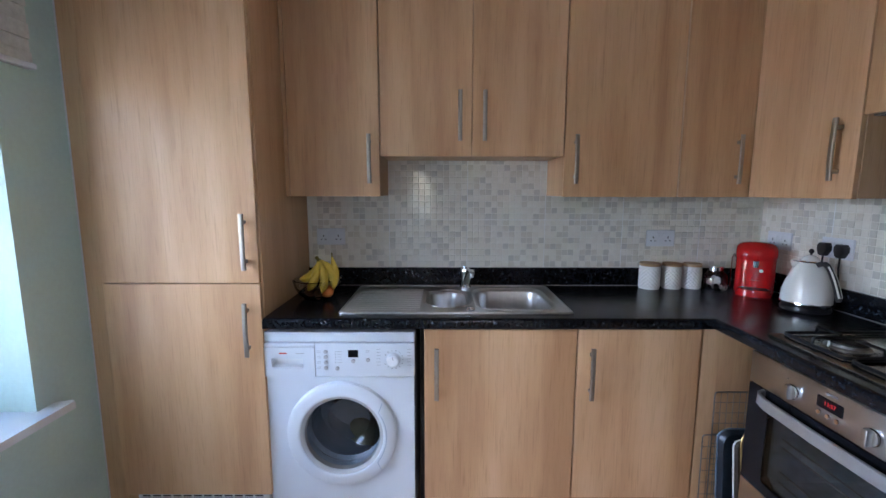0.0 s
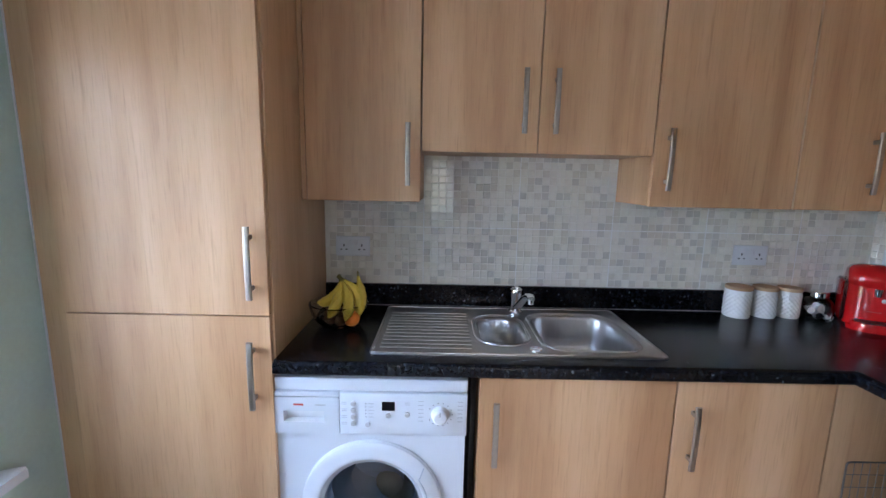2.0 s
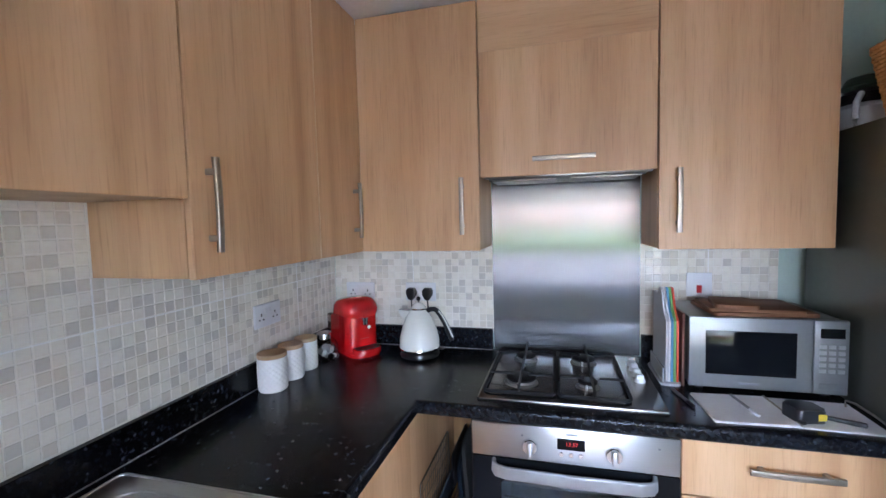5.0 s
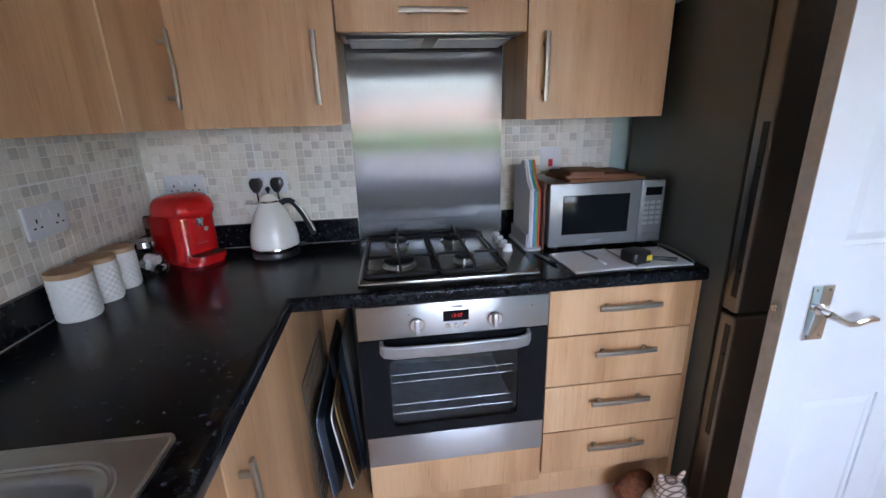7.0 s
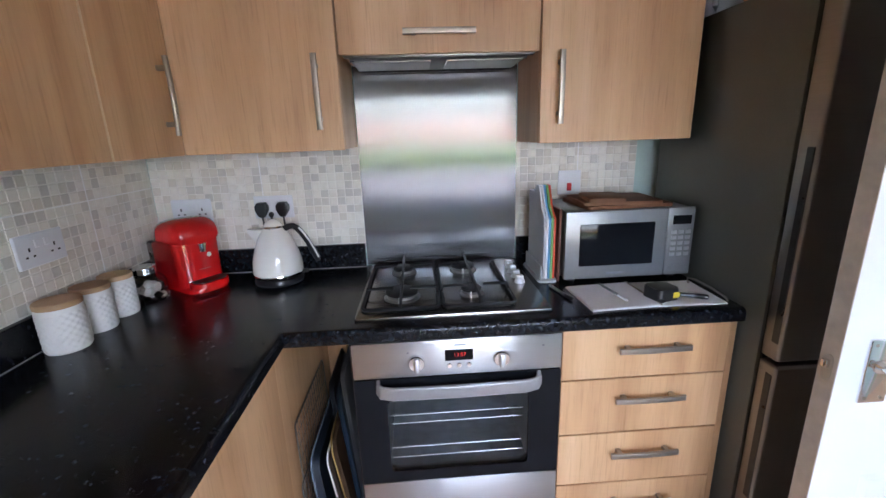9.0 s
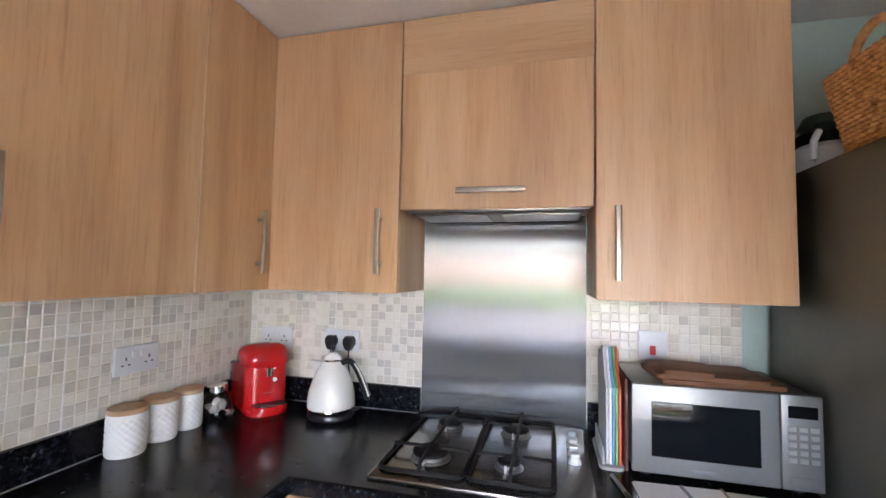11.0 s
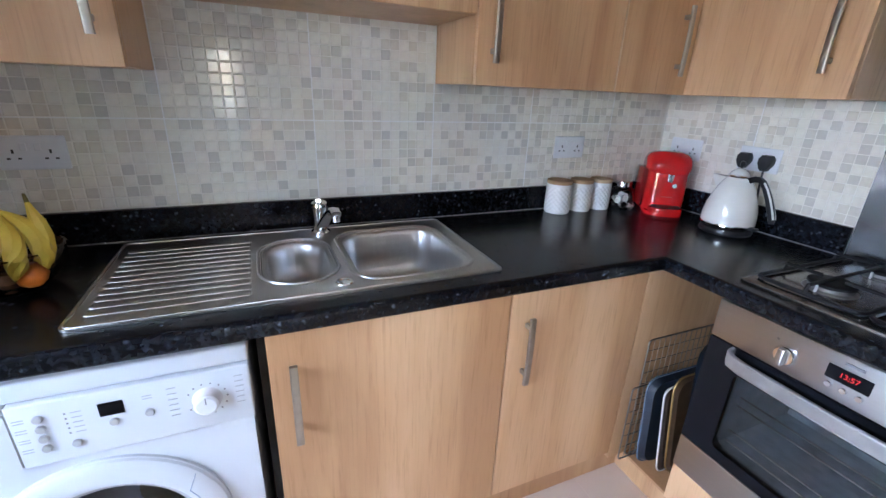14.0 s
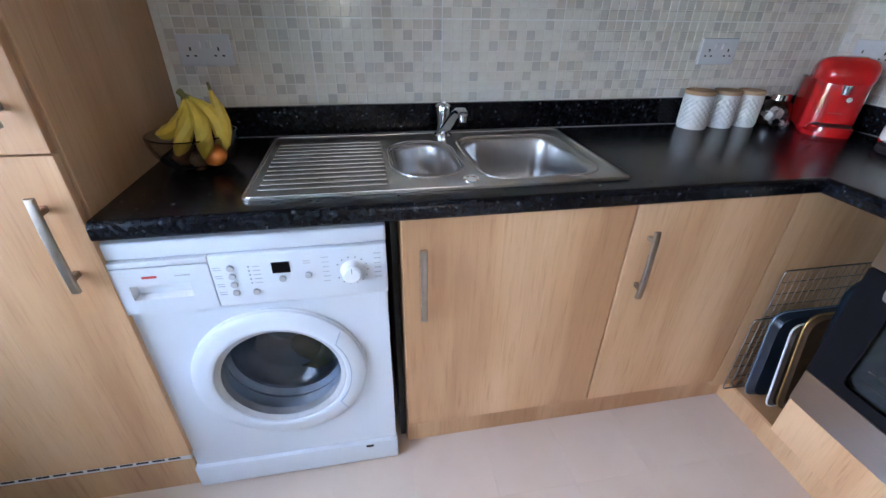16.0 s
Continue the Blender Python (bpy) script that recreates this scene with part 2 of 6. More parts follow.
M["socket"] = plain("socket_plastic", (0.72, 0.73, 0.75), 0.32, 0, 0.02, 50)
M["red"] = plain("red_gloss_plastic", (0.62, 0.012, 0.012), 0.16, 0, 0.04, 40, 0.0, Coat_Weight=0.5)
M["ceramic"] = plain("white_ceramic", (0.78, 0.77, 0.75), 0.3, 0, 0.02, 40)
M["kettle"] = plain("cream_enamel", (0.78, 0.77, 0.72), 0.14, 0, 0.02, 20, 0.0, Coat_Weight=0.4)
M["paper"] = plain("paper", (0.76, 0.76, 0.77), 0.75, 0, 0.03, 60)
M["upvc"] = plain("window_plastic", (0.80, 0.82, 0.83), 0.3, 0, 0.02, 30)
M["gloss_white"] = plain("white_gloss_paint", (0.70, 0.725, 0.76), 0.25, 0, 0.02, 8, 0.04)
M["raw_edge"] = plain("worn_timber_edge", (0.42, 0.35, 0.28), 0.6, 0, 0.12, 25, 0.1)
M["ceiling"] = plain("ceiling_paint", (0.78, 0.76, 0.74), 0.85, 0, 0.03, 60, 0.08)
M["green_wall"] = plain("sage_green_paint", (0.50, 0.635, 0.575), 0.6, 0, 0.03, 70, 0.08)
M["hall_wall"] = plain("hall_paint", (0.70, 0.66, 0.60), 0.7, 0, 0.03, 40, 0.05)
M["blind"] = plain("blind_fabric", (0.60, 0.60, 0.56), 0.85, 0, 0.10, 60, 0.1)
M["grout"] = plain("grout", (0.80, 0.765, 0.69), 0.4, 0, 0.05, 60)
M["seal"] = plain("rubber_seal", (0.32, 0.40, 0.52), 0.35, 0, 0.1, 30)
M["banana"] = plain("banana_skin", (0.72, 0.50, 0.06), 0.42, 0, 0.14, 22, 0.05)
M["stalk"] = plain("banana_stalk", (0.20, 0.17, 0.04), 0.6, 0, 0.3, 60, 0.1)
M["orange"] = plain("orange_peel", (0.66, 0.17, 0.02), 0.45, 0, 0.08, 120, 0.2)
M["nuts"] = plain("dried_fruit", (0.20, 0.10, 0.045), 0.6, 0, 0.4, 60, 0.3)


def steel(name, color, rough, aniso, grain=(1, 1, 60), spread=(0, 1, 0), relief=0.03):
    mat, nt, b = material(name)
    vec = coords(nt, grain)
    n = noise_tex(nt, vec, 12.0, 4)
    r = ramp(nt, n.outputs[0], [(0.3, tuple(c * 0.93 for c in color)), (0.7, color)])
    nt.links.new(r.outputs[0], b.inputs["Base Color"])
    b.inputs["Metallic"].default_value, b.inputs["Roughness"].default_value = 1.0, rough
    if aniso:
        b.inputs["Anisotropic"].default_value = aniso
        t = nt.nodes.new("ShaderNodeCombineXYZ")
        for k in range(3):
            t.inputs[k].default_value = spread[k]
        nt.links.new(t.outputs[0], b.inputs["Tangent"])
    if relief:
        bump(nt, b, n.outputs[0], relief, 0.0005)
    return mat




def brushed_sheet():
    """Steel sheet with upright brushing: reflections stay crisp up and down and smear sideways."""
    mat, nt, b = material("brushed_steel_sheet")
    streak = noise_tex(nt, coords(nt, (1, 30, 1)), 12.0, 4)
    r = ramp(nt, streak.outputs[0], [(0.3, (0.225, 0.229, 0.236)), (0.7, (0.255, 0.259, 0.267))])
    gloss = node(nt, "ShaderNodeBsdfAnisotropic", Roughness=0.24, Anisotropy=0.83)
    nt.links.new(r.outputs[0], gloss.inputs["Color"])
    t = nt.nodes.new("ShaderNodeCombineXYZ")
    t.inputs[2].default_value = 1.0
    nt.links.new(t.outputs[0], gloss.inputs["Tangent"])
    b.inputs["Base Color"].default_value = (0.34, 0.35, 0.365, 1)
    b.inputs["Roughness"].default_value = 0.5
    mix = nt.nodes.new("ShaderNodeMixShader")
    mix.inputs[0].default_value = 0.16
    nt.links.new(gloss.outputs[0], mix.inputs[1])
    nt.links.new(b.outputs[0], mix.inputs[2])
    nt.links.new(mix.outputs[0], nt.nodes["Material Output"].inputs["Surface"])
    return mat


M["splash_steel"] = brushed_sheet()
M["oven_steel"] = steel("brushed_steel", (0.50, 0.505, 0.515), 0.36, 0.85, (1, 1, 60), (0, 0, 1), 0.015)
M["hob_steel"] = steel("hob_steel", (0.25, 0.238, 0.226), 0.26, 0.0, (1, 30, 1))
M["sink_steel"] = steel("sink_steel", (0.55, 0.535, 0.52), 0.33, 0.0, (20, 1, 1))
M["bowl_steel"] = steel("satin_bowl_steel", (0.52, 0.51, 0.50), 0.36, 0.0, (6, 6, 1))
M["wire"] = plain("dull_chrome_wire", (0.22, 0.21, 0.195), 0.3, 0.95, 0.1, 60, 0.0)
M["burner_metal"] = plain("dull_aluminium", (0.30, 0.295, 0.285), 0.45, 0.9, 0.1, 60)
M["fridge_steel"] = steel("dark_steel", (0.27, 0.255, 0.24), 0.33, 0.3, (1, 1, 30))
M["microwave_silver"] = plain("silver_paint", (0.235, 0.24, 0.245), 0.40, 0.5, 0.03, 80)
M["fridge_side"] = plain("dark_grey_metal", (0.105, 0.105, 0.088), 0.36, 0.35, 0.04, 200, 0.05)


def glass(name, color, rough=0.02, ior=1.45):
    mat, nt, b = material(name)
    b.inputs["Base Color"].default_value = (*color, 1)
    b.inputs["Roughness"].default_value, b.inputs["Transmission Weight"].default_value, b.inputs["IOR"].default_value = rough, 1.0, ior
    return mat


M["clear_glass"] = glass("clear_glass", (0.96, 0.97, 0.97))
M["window_glass"] = glass("window_glass", (0.97, 0.98, 0.98), 0.0)
M["smoked_glass"] = glass("smoked_glass", (0.74, 0.78, 0.82), 0.02, 1.2)


def worktop_material():
    mat, nt, b = material("black_speckled_laminate")
    vec = coords(nt)
    base = noise_tex(nt, vec, 72.0, 5, 0.6)
    r0 = ramp(nt, base.outputs[0], [(0.40, (0.0035, 0.004, 0.006)), (0.58, (0.007, 0.009, 0.012)), (0.68, (0.016, 0.021, 0.028)), (0.78, (0.040, 0.050, 0.064))])
    vor = node(nt, "ShaderNodeTexVoronoi", Scale=62.0)
    nt.links.new(vec.outputs[0], vor.inputs["Vector"])
    pick = node(nt, "ShaderNodeSeparateColor")
    nt.links.new(vor.outputs["Color"], pick.inputs[0])
    keep = ramp(nt, pick.outputs[0], [(0.68, (0, 0, 0)), (0.97, (1, 1, 1))])
    warp = noise_tex(nt, vec, 130.0, 3)
    addn = node(nt, "ShaderNodeMath")
    addn.operation = "MULTIPLY_ADD"
    addn.inputs[1].default_value = 1.35
    nt.links.new(warp.outputs[0], addn.inputs[0])
    nt.links.new(vor.outputs["Distance"], addn.inputs[2])
    near = ramp(nt, addn.outputs[0], [(0.74, (1, 1, 1)), (0.98, (0, 0, 0))])
    mul = node(nt, "ShaderNodeMath")
    mul.operation = "MULTIPLY"
    nt.links.new(keep.outputs[0], mul.inputs[0])
    nt.links.new(near.outputs[0], mul.inputs[1])
    mx = nt.nodes.new("ShaderNodeMix")
    mx.data_type = "RGBA"
    mx.inputs[7].default_value = (0.085, 0.105, 0.13, 1)
    nt.links.new(mul.outputs[0], mx.inputs["Factor"])
    nt.links.new(r0.outputs[0], mx.inputs[6])
    nt.links.new(mx.outputs[2], b.inputs["Base Color"])
    rr = node(nt, "ShaderNodeMapRange", **{"To Min": 0.18, "To Max": 0.28})
    nt.links.new(base.outputs[0], rr.inputs[0])
    nt.links.new(rr.outputs[0], b.inputs["Roughness"])
    b.inputs["Specular IOR Level"].default_value = 0.25
    bump(nt, b, warp.outputs[0], 0.05, 0.0006)
    return mat


M["worktop"] = worktop_material()


def tile_material():
    mat, nt, b = material("mosaic_tile_glaze")
    info = nt.nodes.new("ShaderNodeObjectInfo")
    geo = nt.nodes.new("ShaderNodeNewGeometry")
    add = node(nt, "ShaderNodeMath")
    add.operation = "ADD"
    nt.links.new(info.outputs["Random"], add.inputs[0])
    nt.links.new(geo.outputs["Random Per Island"], add.inputs[1])
    fr = node(nt, "ShaderNodeMath")
    fr.operation = "FRACT"
    nt.links.new(add.outputs[0], fr.inputs[0])
    r = ramp(nt, fr.outputs[0], [(0.0, (0.85, 0.81, 0.725)), (0.34, (0.825, 0.78, 0.69)), (0.58, (0.735, 0.682, 0.59)), (0.76, (0.69, 0.65, 0.58)), (0.89, (0.645, 0.61, 0.55))])
    r.color_ramp.interpolation = "CONSTANT"
    n = noise_tex(nt, coords(nt), 45.0, 4)
    n2 = ramp(nt, n.outputs[0], [(0.3, (0.93, 0.92, 0.91)), (0.7, (1, 1, 1))])
    mx = nt.nodes.new("ShaderNodeMix")
    mx.data_type, mx.blend_type = "RGBA", "MULTIPLY"
    mx.inputs["Factor"].default_value = 1.0
    nt.links.new(r.outputs[0], mx.inputs[6])
    nt.links.new(n2.outputs[0], mx.inputs[7])
    nt.links.new(mx.outputs[2], b.inputs["Base Color"])
    b.inputs["Roughness"].default_value = 0.10
    bump(nt, b, n.outputs[0], 0.02, 0.001)
    return mat


M["tile"] = tile_material()


def floor_material():
    mat, nt, b = material("beige_vinyl")
    info = nt.nodes.new("ShaderNodeObjectInfo")
    vec = coords(nt, vary=True)
    n = noise_tex(nt, vec, 5.0, 5)
    n2 = noise_tex(nt, vec, 70.0, 3)
    r = ramp(nt, n.outputs[0], [(0.3, (0.63, 0.505, 0.415)), (0.7, (0.68, 0.555, 0.465))])
    tint = ramp(nt, info.outputs["Random"], [(0.0, (0.975, 0.975, 0.975)), (1.0, (1.0, 1.0, 1.0))])
    mx = nt.nodes.new("ShaderNodeMix")
    mx.data_type, mx.blend_type = "RGBA", "MULTIPLY"
    mx.inputs["Factor"].default_value = 1.0
    nt.links.new(r.outputs[0], mx.inputs[6])
    nt.links.new(tint.outputs[0], mx.inputs[7])
    nt.links.new(mx.outputs[2], b.inputs["Base Color"])
    b.inputs["Roughness"].default_value = 0.48
    bump(nt, b, n2.outputs[0], 0.05, 0.0008)
    return mat


M["floor"] = floor_material()
M["grass"] = plain("grass", (0.14, 0.22, 0.05), 0.9, 0, 0.35, 6, 0.3)
M["brick"] = plain("house_brick", (0.45, 0.22, 0.14), 0.85, 0, 0.2, 8, 0.2)
M["roof"] = plain("roof_tile", (0.12, 0.09, 0.08), 0.8, 0, 0.2, 8, 0.2)


def emitting(name, color, strength):
    mat, nt, b = material(name)
    b.inputs["Base Color"].default_value = (*[c * 0.2 for c in color], 1)
    b.inputs["Emission Color"].default_value, b.inputs["Emission Strength"].default_value = (*color, 1), strength
    return mat


M["red_digits"] = emitting("red_digits", (1.0, 0.03, 0.03), 0.013)


# ---- the room ----
XL, XR, YB, YF, ZC = -1.31, 1.725, 2.25, -0.42, 2.29   # left, right, sink wall, door wall, ceiling
TOP = 0.915                                             # worktop


def structure(name, bm, mat, label, category):
    return tagged(part(name, bm, mat, smooth=False), label, category, kind="structure")


wall_back = structure("wall_north", box(XL - 0.30, XR + 0.15, YB + 0.003, YB + 0.15, 0, ZC), M["grout"], "kitchen wall behind the sink, pale mosaic tiled splashback", "wall")
wall_hob = structure("wall_east", box(XR + 0.003, XR + 0.15, YF - 0.12, YB + 0.003, 0, ZC), M["green_wall"], "sage green painted wall behind the hob", "wall")
WY0, WY1, WZ0, WZ1 = 0.02, 1.425, 0.655, 2.08           # window opening
bm = box(XL - 0.30, XL, YF - 0.12, WY0, 0, ZC)
box(XL - 0.30, XL, WY1, YB + 0.003, 0, ZC, bm=bm)
box(XL - 0.30, XL, WY0, WY1, 0, WZ0 - 0.03, bm=bm)
box(XL - 0.30, XL, WY0, WY1, WZ1, ZC, bm=bm)
wall_left = structure("wall_west", bm, M["green_wall"], "sage green painted wall with a deep window recess", "wall")
DX0, DX1, DZ = 0.06, 0.845, 2.03                         # doorway
bm = box(XL, -0.25, YF - 0.12, YF, 0, ZC)
box(-0.02, DX0, YF - 0.12, YF, 0, ZC, bm=bm)
box(-0.25, -0.02, YF - 0.12, YF, 0, 1.09, bm=bm)
box(-0.25, -0.02, YF - 0.12, YF, 1.63, ZC, bm=bm)
box(DX1, XR + 0.003, YF - 0.12, YF, 0, ZC, bm=bm)
box(DX0, DX1, YF - 0.12, YF, DZ, ZC, bm=bm)
structure("wall_south", bm, M["green_wall"], "sage green painted wall with the doorway", "wall")
structure("ceiling", box(XL - 0.30, XR + 0.15, YF - 0.12, YB + 0.15, ZC, ZC + 0.1), M["ceiling"], "plain white painted ceiling", "ceiling")
floor = structure("floor", box(XL - 0.30, XR + 0.15, YF - 0.12, YB + 0.15, -0.1, -0.003), M["grout"], "pale beige vinyl tile floor", "floor")
# hall behind the doorway
bm = box(DX0 - 0.07, DX0 - 0.02, -3.0, YF - 0.12, 0, ZC)
box(DX1 + 0.15, DX1 + 0.25, -3.0, YF - 0.12, 0, ZC, bm=bm)
box(DX0 - 0.25, DX1 + 0.25, -3.1, -3.0, 0, ZC, bm=bm)
structure("wall_hall", bm, M["hall_wall"], "cream painted hall walls beyond the doorway", "wall")
structure("ceiling_hall", box(DX0 - 0.25, DX1 + 0.25, -3.1, YF - 0.12, ZC, ZC + 0.1), M["ceiling"], "white painted hall ceiling", "ceiling")
structure("floor_hall", box(DX0 - 0.25, DX1 + 0.25, -3.1, YF - 0.12, -0.1, 0), M["floor"], "beige hall floor", "floor")

# baseboards and door frame
def baseboard(name, x0, x1, y0, y1, axis):
    bm = box(x0, x1, y0, y1, 0, 0.105, 0.004)
    for v in bm.verts:
        if v.co.z > 0.08:
            if axis == "x":
                v.co.x = x0 + (v.co.x - x0) * 0.55
            else:
                v.co.y = y0 + (v.co.y - y0) * 0.55
    return structure(name, bm, M["gloss_white"], "white gloss baseboard along the wall", "baseboard")


baseboard("baseboard_west", XL, XL + 0.018, YF, 1.68, "x")
baseboard("baseboard_south", XL + 0.02, DX0 - 0.06, YF, YF + 0.018, "y")
bm = box(DX0 - 0.06, DX0, YF, YF + 0.02, 0, DZ + 0.06, 0.005)
box(DX1, DX1 + 0.06, YF, YF + 0.02, 0, DZ + 0.06, 0.005, bm=bm)
box(DX0, DX1, YF, YF + 0.02, DZ, DZ + 0.06, 0.005, bm=bm)
structure("trim", bm, M["gloss_white"], "white gloss architrave round the doorway", "trim")

# ---- window ----
window = thing("window_1", "white plastic window in a deep recess with a blind", "window", (XL - 0.2, (WY0 + WY1) / 2, WZ0), kind="structure")
fx0, fx1 = XL - 0.27, XL - 0.20
bm = box(fx0, fx1, WY0, WY0 + 0.06, WZ0, WZ1, 0.006)
box(fx0, fx1, WY1 - 0.06, WY1, WZ0, WZ1, 0.006, bm=bm)
box(fx0, fx1, WY0 + 0.06, WY1 - 0.06, WZ0, WZ0 + 0.06, 0.006, bm=bm)
box(fx0, fx1, WY0 + 0.06, WY1 - 0.06, WZ1 - 0.06, WZ1, 0.006, bm=bm)
box(fx0, fx1, 0.69, 0.76, WZ0 + 0.06, WZ1 - 0.06, 0.006, bm=bm)
part("window_frame", bm, M["upvc"], window)
for a, b in ((WY0 + 0.06, 0.69), (0.76, WY1 - 0.06)):
    pane = part("pane", box(fx0 + 0.03, fx0 + 0.036, a - 0.004, b + 0.004, WZ0 + 0.056, WZ1 - 0.056), M["window_glass"], window, "clear window glass", smooth=False)
    pane.visible_shadow = False
bm = slab([(x, y) for x, y in rounded(-0.04, 0.20, WY0 - 0.10, WY1 + 0.09, 0.012)], WZ0 - 0.03, WZ0 - 0.002, 0.009, pose(XL - 0.14, 0, 0))
for v in bm.verts:
    if v.co.x < XL + 0.001:
        v.co.y = min(max(v.co.y, WY0 + 0.001), WY1 - 0.001)
part("window_sill", bm, M["gloss_white"], window, "white gloss window board with a rounded nose")

blind = thing("window_blind", "beige fabric blind raised over the top of the window", "blind", (XL, 0.7, 1.8))
zs = [2.26, 2.17, 2.10, 2.05, 1.99, 1.94, 1.89, 1.85, 1.815]
for k, (za, zb) in enumerate(zip(zs, zs[1:])):
    part("fold", box(XL + 0.012 + 0.005 * (k % 2), XL + 0.028 + 0.005 * (k % 2), -0.06, 1.535, zb, za, 0.004), M["blind"], blind)
part("bottom_bar", box(XL + 0.008, XL + 0.04, -0.065, 1.54, 1.797, 1.815, 0.004), M["gloss_white"], blind, "white bottom bar")
part("head_rail", box(XL + 0.002, XL + 0.05, -0.065, 1.54, 2.255, 2.285, 0.004), M["gloss_white"], blind)

# small glazed light in the wall behind the walker
small = thing("window_2", "small glazed window in the wall beside the doorway", "window", (-0.13, YF, 1.1), kind="structure")
bm = plate([(-0.25, 1.09), (-0.02, 1.09), (-0.02, 1.63), (-0.25, 1.63)], [[(-0.225, 1.115), (-0.045, 1.115), (-0.045, 1.605), (-0.225, 1.605)]], 0, 0.05, pose(0, YF - 0.04, 0, 90))
part("window_frame", bm, M["upvc"], small, smooth=False)
pane = part("pane", box(-0.226, -0.044, YF - 0.06, YF - 0.055, 1.114, 1.606), M["window_glass"], small, "clear window glass", smooth=False)
pane.visible_shadow = False

radiator = thing("radiator", "white panel radiator with a valve under the window", "radiator", (XL + 0.05, 0.7, 0.12))
bm = box(XL + 0.03, XL + 0.045, 0.10, 1.245, 0.13, 0.405, 0.004)
box(XL + 0.085, XL + 0.10, 0.10, 1.245, 0.13, 0.405, 0.004, bm=bm)
for k in range(23):
    y = 0.125 + k * 0.049
    box(XL + 0.099, XL + 0.105, y, y + 0.026, 0.16, 0.38, 0.0025, seg=1, bm=bm)
part("panel", bm, M["gloss_white"], radiator)
part("top_grille", box(XL + 0.028, XL + 0.102, 0.095, 1.25, 0.40, 0.412, 0.003), M["gloss_white"], radiator)
part("side_panel", box(XL + 0.028, XL + 0.102, 1.242, 1.252, 0.13, 0.405, 0.003), M["gloss_white"], radiator)
bm = lathe([(0, 0), (0.014, 0), (0.014, 0.05), (0.02, 0.055), (0.02, 0.09), (0.012, 0.095), (0, 0.095)], 16, pose(XL + 0.065, 1.285, 0.15))
tube([(XL + 0.065, 1.24, 0.17), (XL + 0.065, 1.285, 0.17)], 0.008, bm=bm)
part("valve", bm, M["white_plastic"], radiator, "white radiator valve")
part("pipe", tube([(XL + 0.065, 1.285, 0.0), (XL + 0.065, 1.285, 0.15)], 0.0075), M["gloss_white"], radiator)
for y in (0.3, 1.0):
    part("bracket", box(XL, XL + 0.03, y, y + 0.03, 0.2, 0.34), M["gloss_white"], radiator)

# ---- cabinets ----
def bow_handle_mesh(length=0.21):
    """A flat, slightly bowed bar along z on two posts set in from its ends, standing off in -y."""
    pts = []
    for k in range(13):
        u = k / 12
        pts.append((0, -0.027 - 0.0035 * math.sin(math.pi * u), (u - 0.5) * length))
    bm = sweep(pts, rounded(-0.0050, 0.0050, -0.0085, 0.0085, 0.0030, 3), up=(1, 0, 0))
    for z in (-0.074, 0.074):
        box(-0.006, 0.006, -0.028, 0.0, z - 0.007, z + 0.007, 0.002, 1, bm)
    return mesh_from("handle", bm, M["handle"])


HANDLE = bow_handle_mesh()


def front(cab, name, x0, x1, z0, z1, y, handle=None, facing="y", label=""):
    """A slab door or drawer front with its face in plane y (or x) and a bow handle at (across, z, upright)."""
    if facing == "y":
        bm = box(x0, x1, y, y + 0.018, z0, z1, 0.0012, 1)
    else:
        bm = box(y, y + 0.018, x0, x1, z0, z1, 0.0012, 1)
    d = part(name, bm, M["door_wood"], cab, label)
    if handle:
        across, z, upright = handle
        turn = [0, 0, 0] if facing == "y" else [0, 0, -90]
        if not upright:
            turn = [0, 90, 0] if facing == "y" else [90, 0, -90]
        at = (across, y, z) if facing == "y" else (y, across, z)
        h = new("handle", HANDLE)
        h.parent = d
        m = pose(*at) @ (pose(0, 0, 0, 0, 0, turn[2]) @ (pose(0, 0, 0, 0, 0 if upright else 90, 0)))
        h.matrix_basis = Matrix.Translation(-ORIGIN[d.name]) @ m
        h["label"] = "satin nickel bow handle"
    return d


FY, FX = 1.655, 1.150        # faces of the base fronts
UY, UX = 1.955, 1.428        # faces of the wall unit fronts
G = 0.0018

# tall unit
tall = thing("tall_cabinet", "tall oak laminate larder cabinet beside the window", "cabinet", (-0.92, 1.95, 0))
part("body", box(-1.222, -0.622, 1.675, YB, 0.15, 2.285, 0.001, 1), M["side_wood"], tall)
front(tall, "door", -1.220, -0.624, 1.052 + G, 2.283, FY - 0.008, (-0.668, 1.213, True))
front(tall, "door", -1.220, -0.624, 0.172, 1.052 - G, FY - 0.008, (-0.676, 0.875, True))
part("filler", box(XL + 0.001, -1.224, 1.675, 1.69, 0.119, 2.285, 0.001, 1), M["side_wood"], tall)
part("sealant", box(XL + 0.0008, XL + 0.0045, 1.671, 1.675, 0.10, 2.285), M["gloss_white"], tall, "white sealant line", smooth=False)
part("plinth", box(XL + 0.001, -0.642, 1.674, 1.690, 0.0, 0.118, 0.001, 1), M["side_wood"], tall)
part("vent_end", box(-1.2235, -1.191, 1.676, 1.690, 0.119, 0.171, 0.001, 1), M["side_wood"], tall)
grille = part("vent_grille", box(-1.19, -0.642, 1.674, 1.690, 0.119, 0.166, 0.002, 1), M["white_plastic"], tall, "white plastic plinth vent")
slot = mesh_from("slot", box(-0.0165, 0.0165, -0.001, 0.001, -0.0035, 0.0035, 0.0008, 1), M["dark_gap"])
for k in range(12):
    for z in (0.133, 0.147):
        piece("slot", slot, grille, (-1.155 + k * 0.0425, 1.6732, z))

